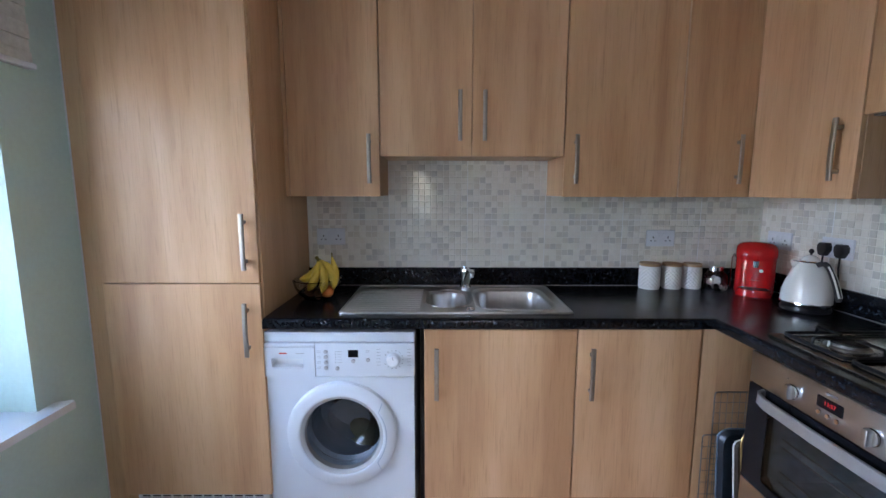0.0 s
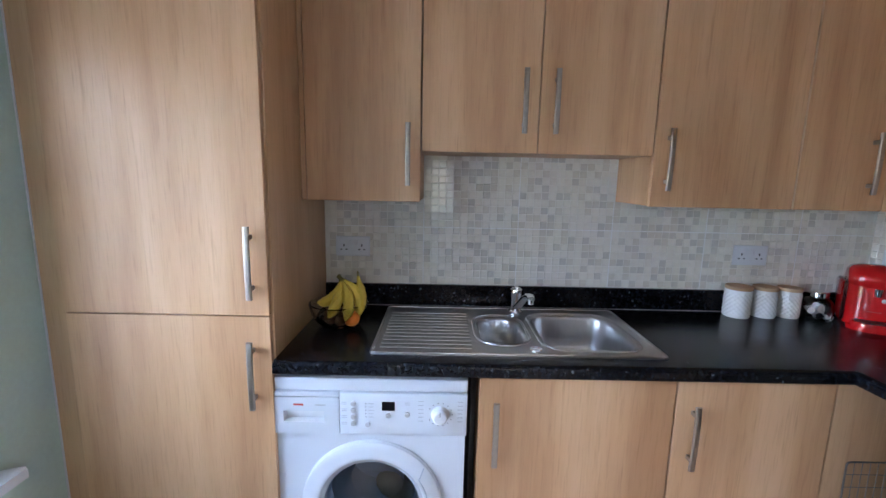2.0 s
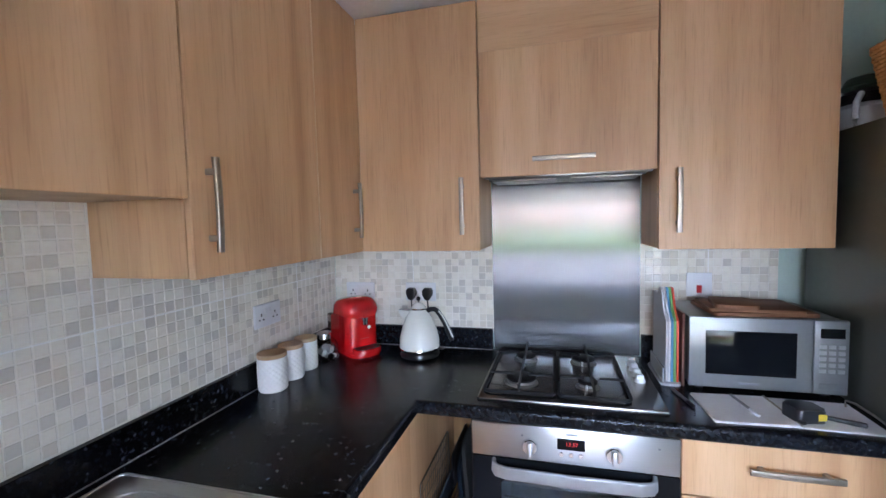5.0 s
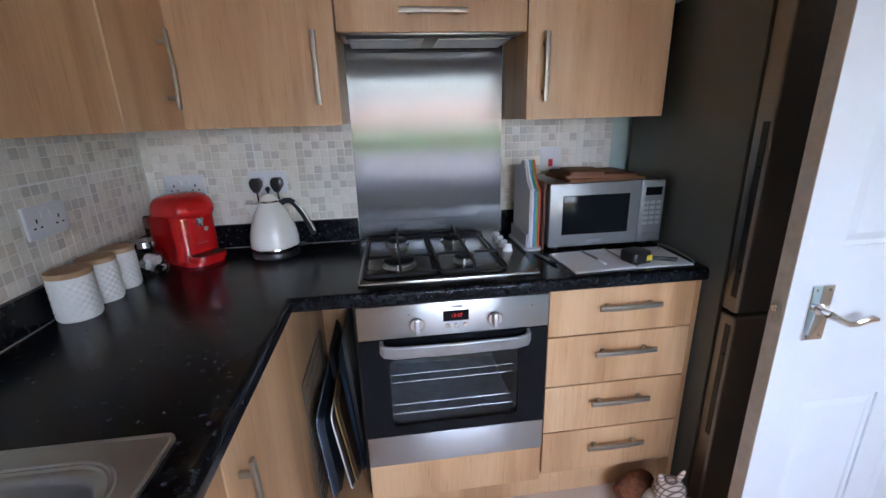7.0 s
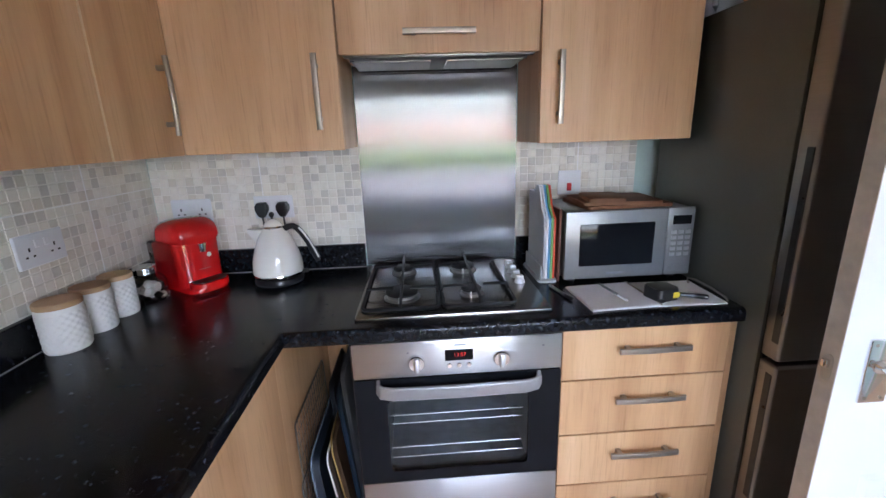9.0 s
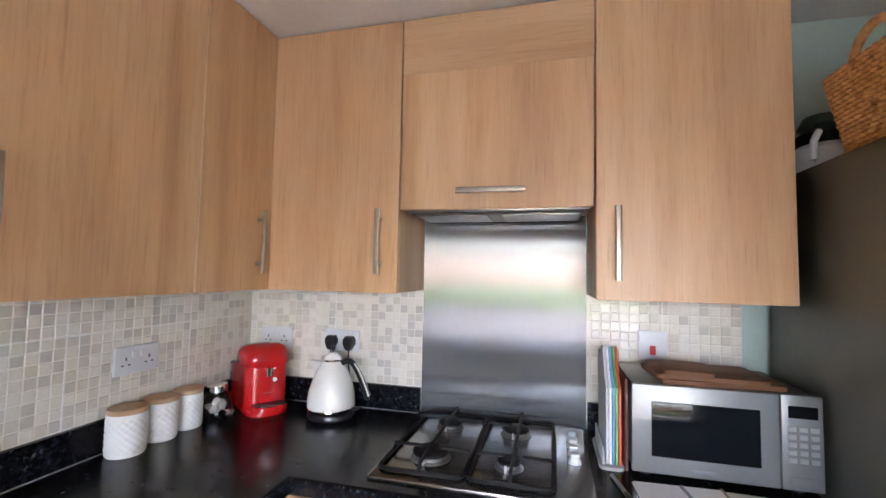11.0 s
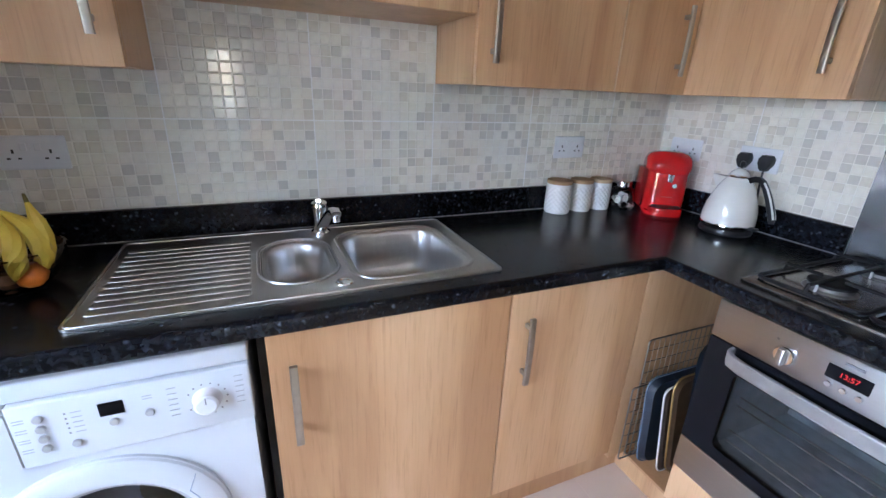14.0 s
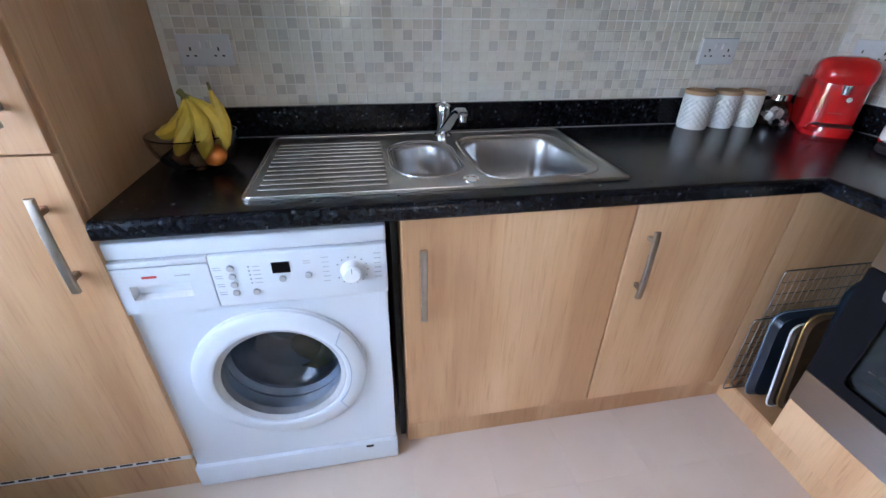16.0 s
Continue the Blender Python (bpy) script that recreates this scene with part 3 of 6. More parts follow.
# wall units over the sink
def wall_unit(label, x0, x1, z0, doors, group="wall cabinets"):
    cab = thing("wall_cabinet", label, "cabinet", ((x0 + x1) / 2, YB, z0), group)
    part("body", box(x0 + 0.001, x1 - 0.001, UY + 0.02, YB, z0 + 0.002, 2.285, 0.001, 1), M["side_wood"], cab)
    for d0, d1, hx, hz in doors:
        front(cab, "door", d0 + G, d1 - G, z0, 2.283, UY, (hx, hz, True))
    return cab


cab = wall_unit("oak laminate wall cabinet beside the tall cabinet", -0.602, -0.203, 1.378, [(-0.602, -0.203, -0.246, 1.540)])
part("filler", box(-0.620, -0.604, UY + 0.004, UY + 0.022, 1.378, 2.285, 0.001, 1), M["side_wood"], cab)
wall_unit("short oak laminate double wall cabinet over the sink", -0.201, 0.602, 1.553, [(-0.201, 0.2, 0.147, 1.722), (0.2, 0.602, 0.253, 1.722)])
wall_unit("oak laminate wall cabinet over the canisters", 0.604, 1.112, 1.378, [(0.604, 1.112, 0.652, 1.540)])
cab = wall_unit("narrow oak laminate corner wall cabinet", 1.114, 1.722, 1.378, [(1.1175, 1.4285, 1.362, 1.540)])
# the bevel's highlight, painted as a thin pale strip along the door edge
part("edge_strip", box(1.1142, 1.1168, UY - 0.0008, UY + 0.016, 1.3785, 2.2825), plain("bevel_highlight_wood", (0.72, 0.52, 0.32), 0.45), cab, "pale strip for the highlight on the door's bevel", smooth=False)

# wall units over the hob
def side_unit(label, y0, y1, z0, doors, top=2.283):
    cab = thing("wall_cabinet", label, "cabinet", (XR, (y0 + y1) / 2, z0), "wall cabinets")
    part("body", box(UX + 0.02, XR, y0 + 0.001, y1 - 0.001, z0 + 0.002, 2.285, 0.001, 1), M["side_wood"], cab)
    for d0, d1, hy, hz in doors:
        front(cab, "door", d0 + G, d1 - G, z0, top, UX, (hy, hz, True), "x")
    return cab


cab = side_unit("oak laminate wall cabinet over the kettle", 1.476, 1.953, 1.378, [(1.476, 1.9565, 1.540, 1.545)])
side_unit("oak laminate wall cabinet over the microwave", 0.374, 0.872, 1.378, [(0.374, 0.872, 0.814, 1.540)])
hoodcab = thing("hood_cabinet", "oak laminate extractor hood cabinet over the hob", "cabinet", (XR, 1.17, 1.65), "wall cabinets")
part("body", box(UX + 0.02, XR, 0.874, 1.474, 1.662, 2.285, 0.001, 1), M["side_wood"], hoodcab)
front(hoodcab, "flap_door", 0.876, 1.472, 1.648, 2.098, UX, (1.177, 1.702, False), "x")
part("top_panel", box(UX + 0.001, UX + 0.018, 0.8745, 1.4735, 2.0988, 2.284, 0.0006, 1), M["rail_wood"], hoodcab, "panel with level grain")
hood = thing("extractor_hood", "grey integrated extractor hood under its cabinet", "hood", (1.57, 1.17, 1.64))
part("body", box(UX + 0.03, XR - 0.02, 0.90, 1.448, 1.640, 1.661, 0.003), plain("hood_grey", (0.10, 0.10, 0.10), 0.4, 0.4), hood)
part("visor", box(UX + 0.022, UX + 0.045, 0.884, 1.464, 1.643, 1.658, 0.003), M["fridge_steel"], hood, "steel front visor")
for y in (1.03, 1.32):
    part("filter", box(UX + 0.07, XR - 0.06, y - 0.12, y + 0.12, 1.636, 1.641, 0.001, 1), M["fridge_steel"], hood, "mesh grease filter")
for y in (0.905, 1.443):
    part("screw", lathe([(0, 0), (0.006, 0), (0.006, 0.003), (0, 0.004)], 12, pose(UX + 0.06, y, 1.640, 180)), M["black_plastic"], hood)

# base units under the sink
def base_unit(label, x0, x1, doors):
    cab = thing("base_cabinet", label, "cabinet", ((x0 + x1) / 2, 1.95, 0.15), "base cabinets")
    bm = box(x0, x0 + 0.018, FY + 0.02, YB, 0.15, 0.872)
    box(x1 - 0.018, x1, FY + 0.02, YB, 0.15, 0.872, bm=bm)
    box(x0 + 0.018, x1 - 0.018, FY + 0.02, YB, 0.15, 0.168, bm=bm)
    part("body", bm, M["side_wood"], cab, smooth=False)
    for d0, d1, hx in doors:
        front(cab, "door", d0 + G, d1 - G, 0.152, 0.868, FY, (hx, 0.695, True))
    return cab


base_unit("oak laminate base cabinet under the sink", 0.0, 0.600, [(0.0, 0.600, 0.050)])
base_unit("oak laminate base cabinet under the worktop corner", 0.602, 1.090, [(0.602, 1.088, 0.656)])
corner = thing("corner_panel", "oak laminate end panel beside the tray slot", "panel", (1.40, FY, 0))
part("panel", box(1.0935, 1.70, FY + 0.003, FY + 0.022, 0.12, 0.872, 0.001, 1), M["side_wood"], corner)
kick = thing("plinth", "oak laminate plinth along the base cabinets", "plinth", (0.55, 1.71, 0))
part("plinth_board", box(0.0, 1.205, 1.712, 1.728, 0.0, 0.149, 0.001, 1), M["side_wood"], kick)
part("plinth_board", box(1.205, 1.221, 0.366, 1.728, 0.0, 0.125, 0.001, 1), M["side_wood"], kick)

# drawer unit
drawers = thing("drawer_unit", "oak laminate base unit with four drawers", "drawer unit", (1.45, 0.61, 0.15))
part("body", box(FX + 0.02, 1.70, 0.366, 0.868, 0.13, 0.872, 0.001, 1), M["side_wood"], drawers)
for z0, z1, zh in ((0.702, 0.868, 0.803), (0.513, 0.699, 0.640), (0.327, 0.510, 0.448), (0.152, 0.324, 0.263)):
    front(drawers, "drawer", 0.368, 0.866, z0 + G, z1, FX, (0.603, zh, False), "x")
part("end_panel", box(FX + 0.004, 1.70, 0.346, 0.364, 0.0, 0.872, 0.001, 1), M["side_wood"], drawers)

# ---- worktop ----
worktop = thing("worktop", "black speckled laminate worktop with a rounded edge", "worktop", (0.5, 1.9, TOP - 0.04))
WF, WX = 1.638, 1.122


def edge_shape(depth):
    """The section of the worktop: depth from the front edge backwards, with a rounded nose."""
    r = 0.016
    pts = [(depth, -0.040), (0.003, -0.040)]
    pts += [(r - r * math.cos(radians(a)), -r + r * math.sin(radians(a))) for a in range(0, 91, 15)]
    pts.insert(2, (0.0, -0.036))
    return pts + [(depth, 0.0)]


def run_x(x0, x1, y0, depth, nose):
    bm = bmesh.new()
    shape = edge_shape(depth) if nose else [(0, -0.04), (0, 0), (depth, 0), (depth, -0.04)]
    a = [bm.verts.new((x0, y0 + u, TOP + v)) for u, v in shape]
    b = [bm.verts.new((x1, y0 + u, TOP + v)) for u, v in shape]
    for k in range(len(a)):
        j = (k + 1) % len(a)
        bm.faces.new((a[k], a[j], b[j], b[k]))
    bm.faces.new(a)
    bm.faces.new(b[::-1])
    part("worktop_section", bm, M["worktop"], worktop, smooth=False)


run_x(-0.620, WX + 0.016, WF, 0.10, True)
run_x(-0.620, -0.02, WF + 0.10, YB - WF - 0.10, False)
run_x(-0.02, 0.56, 2.145, YB - 2.145, False)
run_x(0.56, WX + 0.016, WF + 0.10, YB - WF - 0.10, False)
bm = bmesh.new()
shape = edge_shape(XR - WX)
a = [bm.verts.new((WX + u, WF + 0.016, TOP + v)) for u, v in shape]
b = [bm.verts.new((WX + u, 0.352, TOP + v)) for u, v in shape]
for k in range(len(a)):
    j = (k + 1) % len(a)
    bm.faces.new((a[k], a[j], b[j], b[k]))
bm.faces.new(a)
bm.faces.new(b[::-1])
box(WX + 0.0165, XR, WF + 0.0165, YB, TOP - 0.04, TOP - 0.0002, bm=bm)
part("hob_run", bm, M["worktop"], worktop, smooth=False)
part("corner_joint", box(WX + 0.004, WX + 0.0155, WF + 0.004, WF + 0.0155, TOP - 0.0395, TOP - 0.004), M["worktop"], worktop)
UP = 1.008
upstand = thing("upstand", "black speckled laminate upstand along the wall", "upstand", (0.5, YB, TOP))
part("upstand_board", box(-0.620, XR - 0.02, YB - 0.019, YB - 0.0005, TOP, UP, 0.0015, 1), M["worktop"], upstand)
part("upstand_board", box(XR - 0.019, XR - 0.0005, 1.478, YB - 0.0195, TOP, UP, 0.0015, 1), M["worktop"], upstand)
part("upstand_board", box(XR - 0.019, XR - 0.0005, 0.352, 0.872, TOP, UP, 0.0015, 1), M["worktop"], upstand)
sealant = plain("grey_sealant", (0.24, 0.24, 0.235), 0.45)
part("sealant", tube([(-0.61, YB - 0.020, TOP + 0.0012), (XR - 0.022, YB - 0.020, TOP + 0.0012)], 0.0016, 6), sealant, upstand, "pale sealant line")
part("sealant", tube([(XR - 0.020, YB - 0.022, TOP + 0.0012), (XR - 0.020, 1.48, TOP + 0.0012)], 0.0016, 6), sealant, upstand, "pale sealant line")
splash = thing("splashback", "brushed steel splashback sheet behind the hob", "splashback", (XR, 1.17, TOP))
part("sheet", box(XR - 0.008, XR - 0.001, 0.876, 1.474, TOP + 0.004, 1.660, 0.001, 1), M["splash_steel"], splash)

# ---- sink ----
sink = thing("sink", "stainless steel sink with one and a half bowls and drainer", "sink", (0.13, 1.95, TOP))
SZ = TOP + 0.006
small_loop = lambda g=0.0: rounded(0.005 + g, 0.188 - g, 1.785 + g, 2.095 - g, 0.088 - g * 0.75, 8)
large_loop = lambda g=0.0: rounded(0.222 + g, 0.548 - g, 1.750 + g, 2.125 - g, 0.075 - g * 0.6, 8)
outer = rounded(-0.345, 0.600, 1.705, 2.195, 0.018, 4)
bm = plate(outer, [small_loop(), large_loop()], TOP + 0.0004, SZ)
part("deck", bm, M["sink_steel"], sink)
bm = sweep([(x, y, SZ) for x, y in rounded(-0.339, 0.594, 1.711, 2.189, 0.016, 4)], disc(0.0026, 8), True)
part("rim", bm, M["sink_steel"], sink)
for loop, deep in ((small_loop, 0.11), (large_loop, 0.155)):
    steps = [(0.0, 0.0), (0.003, -0.0035), (0.010, -0.005), (0.013, -0.008), (0.016, -0.018), (0.021, -deep * 0.55), (0.026, -deep * 0.80), (0.036, -deep * 0.93), (0.050, -deep * 0.985), (0.070, -deep)]
    part("bowl", loft([[(x, y, SZ + z) for x, y in loop(g)] for g, z in steps]), M["bowl_steel"], sink)
    part("bowl_rim", sweep([(x, y, SZ + 0.0005) for x, y in loop(-0.006)], disc(0.0035, 6), True), M["sink_steel"], sink)
for cx, cy, deep in ((0.095, 1.94, 0.11), (0.385, 1.94, 0.155)):
    part("waste", lathe([(0, 0.002), (0.012, 0.002), (0.014, 0.005), (0.035, 0.005), (0.040, 0.001), (0.040, 0)], 24, pose(cx, cy, SZ - deep + 0.0005)), M["chrome"], sink, "chrome plug waste")
    # flat dark disc painted as the shade down the waste hole
    part("strainer", lathe([(0, 0.0052), (0.010, 0.0058), (0.024, 0.0058), (0.026, 0.0045)], 20, pose(cx, cy, SZ - deep + 0.0005)), M["dark_gap"], sink, "dark disc for the shaded waste opening")
ridge = mesh_from("drainer_ridge", slab(rounded(-0.150, 0.150, -0.0125, 0.0125, 0.008, 4), -0.001, 0.0014, 0.0009), M["sink_steel"])
for k in range(12):
    piece("drainer_ridge", ridge, sink, (-0.168, 1.763 + k * 0.0322, SZ))
part("waste_knob", lathe([(0, 0.0035), (0.012, 0.0035), (0.0135, 0.0055), (0.019, 0.0055), (0.0215, 0.003), (0.022, 0), (0, 0)], 28, pose(0.187, 1.752, SZ)), M["chrome"], sink, "chrome pop-up waste knob")

tap = thing("kitchen_tap", "chrome single lever mixer tap behind the sink", "tap", (0.187, 2.150, SZ))
part("body", lathe([(0, 0), (0.030, 0), (0.030, 0.006), (0.021, 0.012), (0.020, 0.045), (0.024, 0.07), (0.025, 0.085), (0, 0.087)], 24, pose(0.187, 2.150, SZ)), M["chrome"], tap)
part("spout", sweep([(0.188, 2.140, 0.940), (0.192, 2.09, 0.972), (0.197, 2.035, 1.010), (0.201, 1.985, 1.036), (0.203, 1.955, 1.042), (0.204, 1.938, 1.036)], rounded(-0.014, 0.014, -0.010, 0.010, 0.007, 3), sizes=[1.15, 1.05, 0.95, 0.9, 0.9, 0.95]), M["chrome"], tap)
part("outlet", lathe([(0, -0.014), (0.010, -0.014), (0.011, 0.004), (0, 0.004)], 16, pose(0.204, 1.942, 1.030)), M["chrome"], tap)
part("cap", lathe([(0, 0.018), (0.015, 0.017), (0.024, 0.010), (0.0255, 0.0), (0, 0.0)], 24, pose(0.187, 2.150, SZ + 0.0865)), M["chrome"], tap)
part("lever", sweep([(0.187, 2.150, 1.020), (0.180, 2.115, 1.036), (0.176, 2.08, 1.042)], rounded(-0.009, 0.009, -0.004, 0.004, 0.0035, 3), sizes=[1.3, 1.0, 0.8]), M["chrome"], tap)

# ---- washing machine ----
def washing_machine():
    wm = thing("washing_machine", "white front-loading washing machine under the worktop", "washing machine", (-0.336, 1.95, 0))
    x0, x1, yf = -0.636, -0.036, 1.664
    cx, cz = -0.330, 0.431
    to_front = pose(0, yf, 0, 90)      # local (x, y) -> world (x, z), local z -> -y

    def ring(r, n=48):
        return [(cx + r * math.cos(2 * math.pi * k / n), cz + r * math.sin(2 * math.pi * k / n)) for k in range(n)]
    bm = plate(rounded(x0 + 0.008, x1 - 0.004, 0.10, 0.672, 0.006, 2), [ring(0.186)], -0.02, 0.0, to_front)
    part("front_panel", bm, M["white_enamel"], wm)
    bm = box(x0 + 0.008, x0 + 0.020, yf + 0.004, 2.22, 0.03, 0.80)
    box(x1 - 0.016, x1 - 0.004, yf + 0.004, 2.22, 0.03, 0.80, bm=bm)
    box(x0 + 0.012, x1 - 0.012, 2.19, 2.22, 0.03, 0.80, bm=bm)
    part("casing", bm, M["white_enamel"], wm, smooth=False)
    part("lid", box(x0 - 0.001, x1 + 0.001, yf - 0.004, 2.22, 0.815, 0.856, 0.006, 3), M["white_enamel"], wm)
    fascia = part("control_panel", box(x0 + 0.2095, x1, yf - 0.012, yf + 0.05, 0.676, 0.813, 0.004, 3), M["white_enamel"], wm)
    part("drawer_surround", box(x0, x0 + 0.208, yf - 0.0115, yf + 0.05, 0.7985, 0.813, 0.003, 2), M["white_enamel"], wm)
    kick = part("kick_panel", box(x0, x1, yf - 0.012, yf + 0.02, 0.012, 0.098, 0.005, 2), M["white_enamel"], wm)
    part("flap_notch", box(-0.135, -0.112, yf - 0.0135, yf - 0.011, 0.080, 0.090, 0.001, 1), M["dark_gap"], kick)
    for fx in (x0 + 0.05, x1 - 0.05):
        part("foot", lathe([(0, 0), (0.022, 0), (0.022, 0.008), (0.01, 0.012), (0.01, 0.03), (0, 0.03)], 16, pose(fx, yf + 0.06, 0)), M["black_plastic"], wm)
    # door
    place = pose(cx, yf, cz, 90)
    door = part("door", lathe([(0.163, -0.010), (0.165, 0.016), (0.168, 0.0225), (0.173, 0.0245), (0.180, 0.0245), (0.200, 0.0215), (0.214, 0.0185), (0.2185, 0.0150), (0.2205, 0.0085), (0.222, 0.0075), (0.222, 0.0)], 56, place), M["white_enamel"], wm, "round white door with a clear bowl")
    part("inner_ring", lathe([(0.150, -0.012), (0.152, 0.010), (0.159, 0.017), (0.167, 0.019)], 56, place), M["grey_plastic"], door, "grey inner ring")
    part("glass", lathe([(0.156, 0.010), (0.151, -0.02), (0.132, -0.08), (0.092, -0.115), (0.0, -0.125), (0.0, -0.121), (0.090, -0.111), (0.128, -0.078), (0.147, -0.02), (0.152, 0.010), (0.156, 0.010)], 48, place), M["clear_glass"], door, "clear glass bowl")
    pts = []
    for k in range(9):
        a = radians(-38 + k * 9.0)
        pts.append((cx + 0.180 * math.cos(a), yf - 0.0243, cz + 0.180 * math.sin(a)))
    pts = [(cx + 0.214 * math.cos(radians(-43)), yf - 0.0185, cz + 0.214 * math.sin(radians(-43)))] + pts + [(cx + 0.214 * math.cos(radians(40)), yf - 0.0185, cz + 0.214 * math.sin(radians(40)))]
    part("grip_seam", tube(pts, 0.0015, 5, up=(0, 1, 0)), M["seal"], door)
    # drum
    drum = part("drum", lathe([(0.188, -0.004), (0.182, -0.03), (0.164, -0.06), (0.172, -0.075), (0.158, -0.09), (0.166, -0.11), (0.22, -0.13), (0.23, -0.40), (0.10, -0.42), (0.0, -0.40)], 48, place), M["seal"], wm, "dark rubber door seal and steel drum")
    part("laundry", lathe([(0, 0.05), (0.05, 0.04), (0.09, 0.0), (0.07, -0.02), (0, -0.03)], 12, pose(cx + 0.05, yf + 0.28, cz - 0.16, 10, 20, 0)), plain("yellow_cloth", (0.13, 0.135, 0.075), 0.9, 0, 0.3, 30, 0.3), drum, "yellowish laundry")
    # detergent drawer
    rec = [(-0.598, 0.715), (-0.474, 0.715), (-0.474, 0.752), (-0.598, 0.752)]
    drawer = part("detergent_drawer", plate(rounded(x0, x0 + 0.208, 0.677, 0.797, 0.005, 3), [rec], -0.02, 0.0125, pose(0, yf, 0, 90)), M["white_enamel"], wm, smooth=False)
    bm = loft([[(x, yf - 0.0122, z) for x, z in rec], [(x * 0.96 + 0.04 * -0.536, yf + 0.012, 0.722 + (z - 0.722) * 0.7) for x, z in rec]])
    part("grip_recess", bm, M["white_plastic"], drawer, "shaded finger recess", smooth=False)
    part("panel_seam", box(x0 + 0.2085, x0 + 0.2105, yf - 0.009, yf - 0.006, 0.678, 0.812), M["grey_plastic"], fascia)
    part("logo", box(-0.566, -0.536, yf - 0.0131, yf - 0.0121, 0.770, 0.776), M["red_ink"], drawer, "plain bar in place of the red maker's mark")
    part("model_print", box(-0.500, -0.468, yf - 0.0131, yf - 0.0121, 0.771, 0.774), M["grey_plastic"], drawer)
    button = mesh_from("button", lathe([(0, 0.006), (0.0065, 0.006), (0.008, 0.004), (0.008, 0), (0, 0)], 16, pose(0, 0, 0, 90)), M["grey_plastic"])
    dash = mesh_from("print_bar", box(-0.008, 0.008, -0.0006, 0.0004, -0.0008, 0.0008), plain("pale_print", (0.40, 0.42, 0.46), 0.6, 0, 0.05, 60, 0))
    dot = mesh_from("print_dot", box(-0.0016, 0.0016, -0.0006, 0.0004, -0.0016, 0.0016), M["ink"])
    y = yf - 0.0122
    for k in range(4):
        piece("button", button, fascia, (-0.384, y, 0.780 - k * 0.022))
        piece("print_bar", dash, fascia, (-0.412, y, 0.783 - k * 0.022))
        piece("print_bar", dash, fascia, (-0.412, y, 0.777 - k * 0.022))
    for k in range(5):
        piece("print_dot", dot, fascia, (-0.346, y, 0.780 - k * 0.011))
        piece("print_bar", dash, fascia, (-0.330, y, 0.780 - k * 0.011))
    piece("button", button, fascia, (-0.340, y, 0.712))
    piece("button", button, fascia, (-0.277, y, 0.742))
    piece("button", button, fascia, (-0.219, y, 0.746), label="larger start button")
    part("display", box(-0.297, -0.257, yf - 0.0138, yf - 0.0118, 0.757, 0.787, 0.001, 1), M["black_glass"], fascia, "dark display")
    for z in (0.778, 0.784):
        piece("print_bar", dash, fascia, (-0.219, y, z))
    for k in range(6):
        piece("print_bar", dash, fascia, (-0.178, y, 0.790 - k * 0.013))
        piece("print_bar", dash, fascia, (-0.058, y, 0.790 - k * 0.013))
    dial = part("dial", lathe([(0, 0.026), (0.018, 0.026), (0.023, 0.022), (0.025, 0.004), (0.028, 0.0), (0, 0)], 32, pose(-0.119, yf - 0.0122, 0.748, 90)), M["white_plastic"], fascia, "white programme dial")
    part("dial_mark", box(-0.120, -0.118, yf - 0.0392, yf - 0.0378, 0.754, 0.768), M["ink"], dial)
    for k in range(13):
        a = radians(-60 + k * 25)
        piece("print_dot", dot, fascia, (-0.119 + 0.037 * math.sin(a), y, 0.748 + 0.037 * math.cos(a)))
    return wm


washing_machine()
# dark sheet added to stand for the shade beside the washing machine
gap = thing("gap_shade_panel", "dark sheet for the shade in the gap beside the washing machine", "panel", (-0.015, 1.95, 0))
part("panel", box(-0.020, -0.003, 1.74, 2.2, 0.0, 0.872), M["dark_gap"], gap)

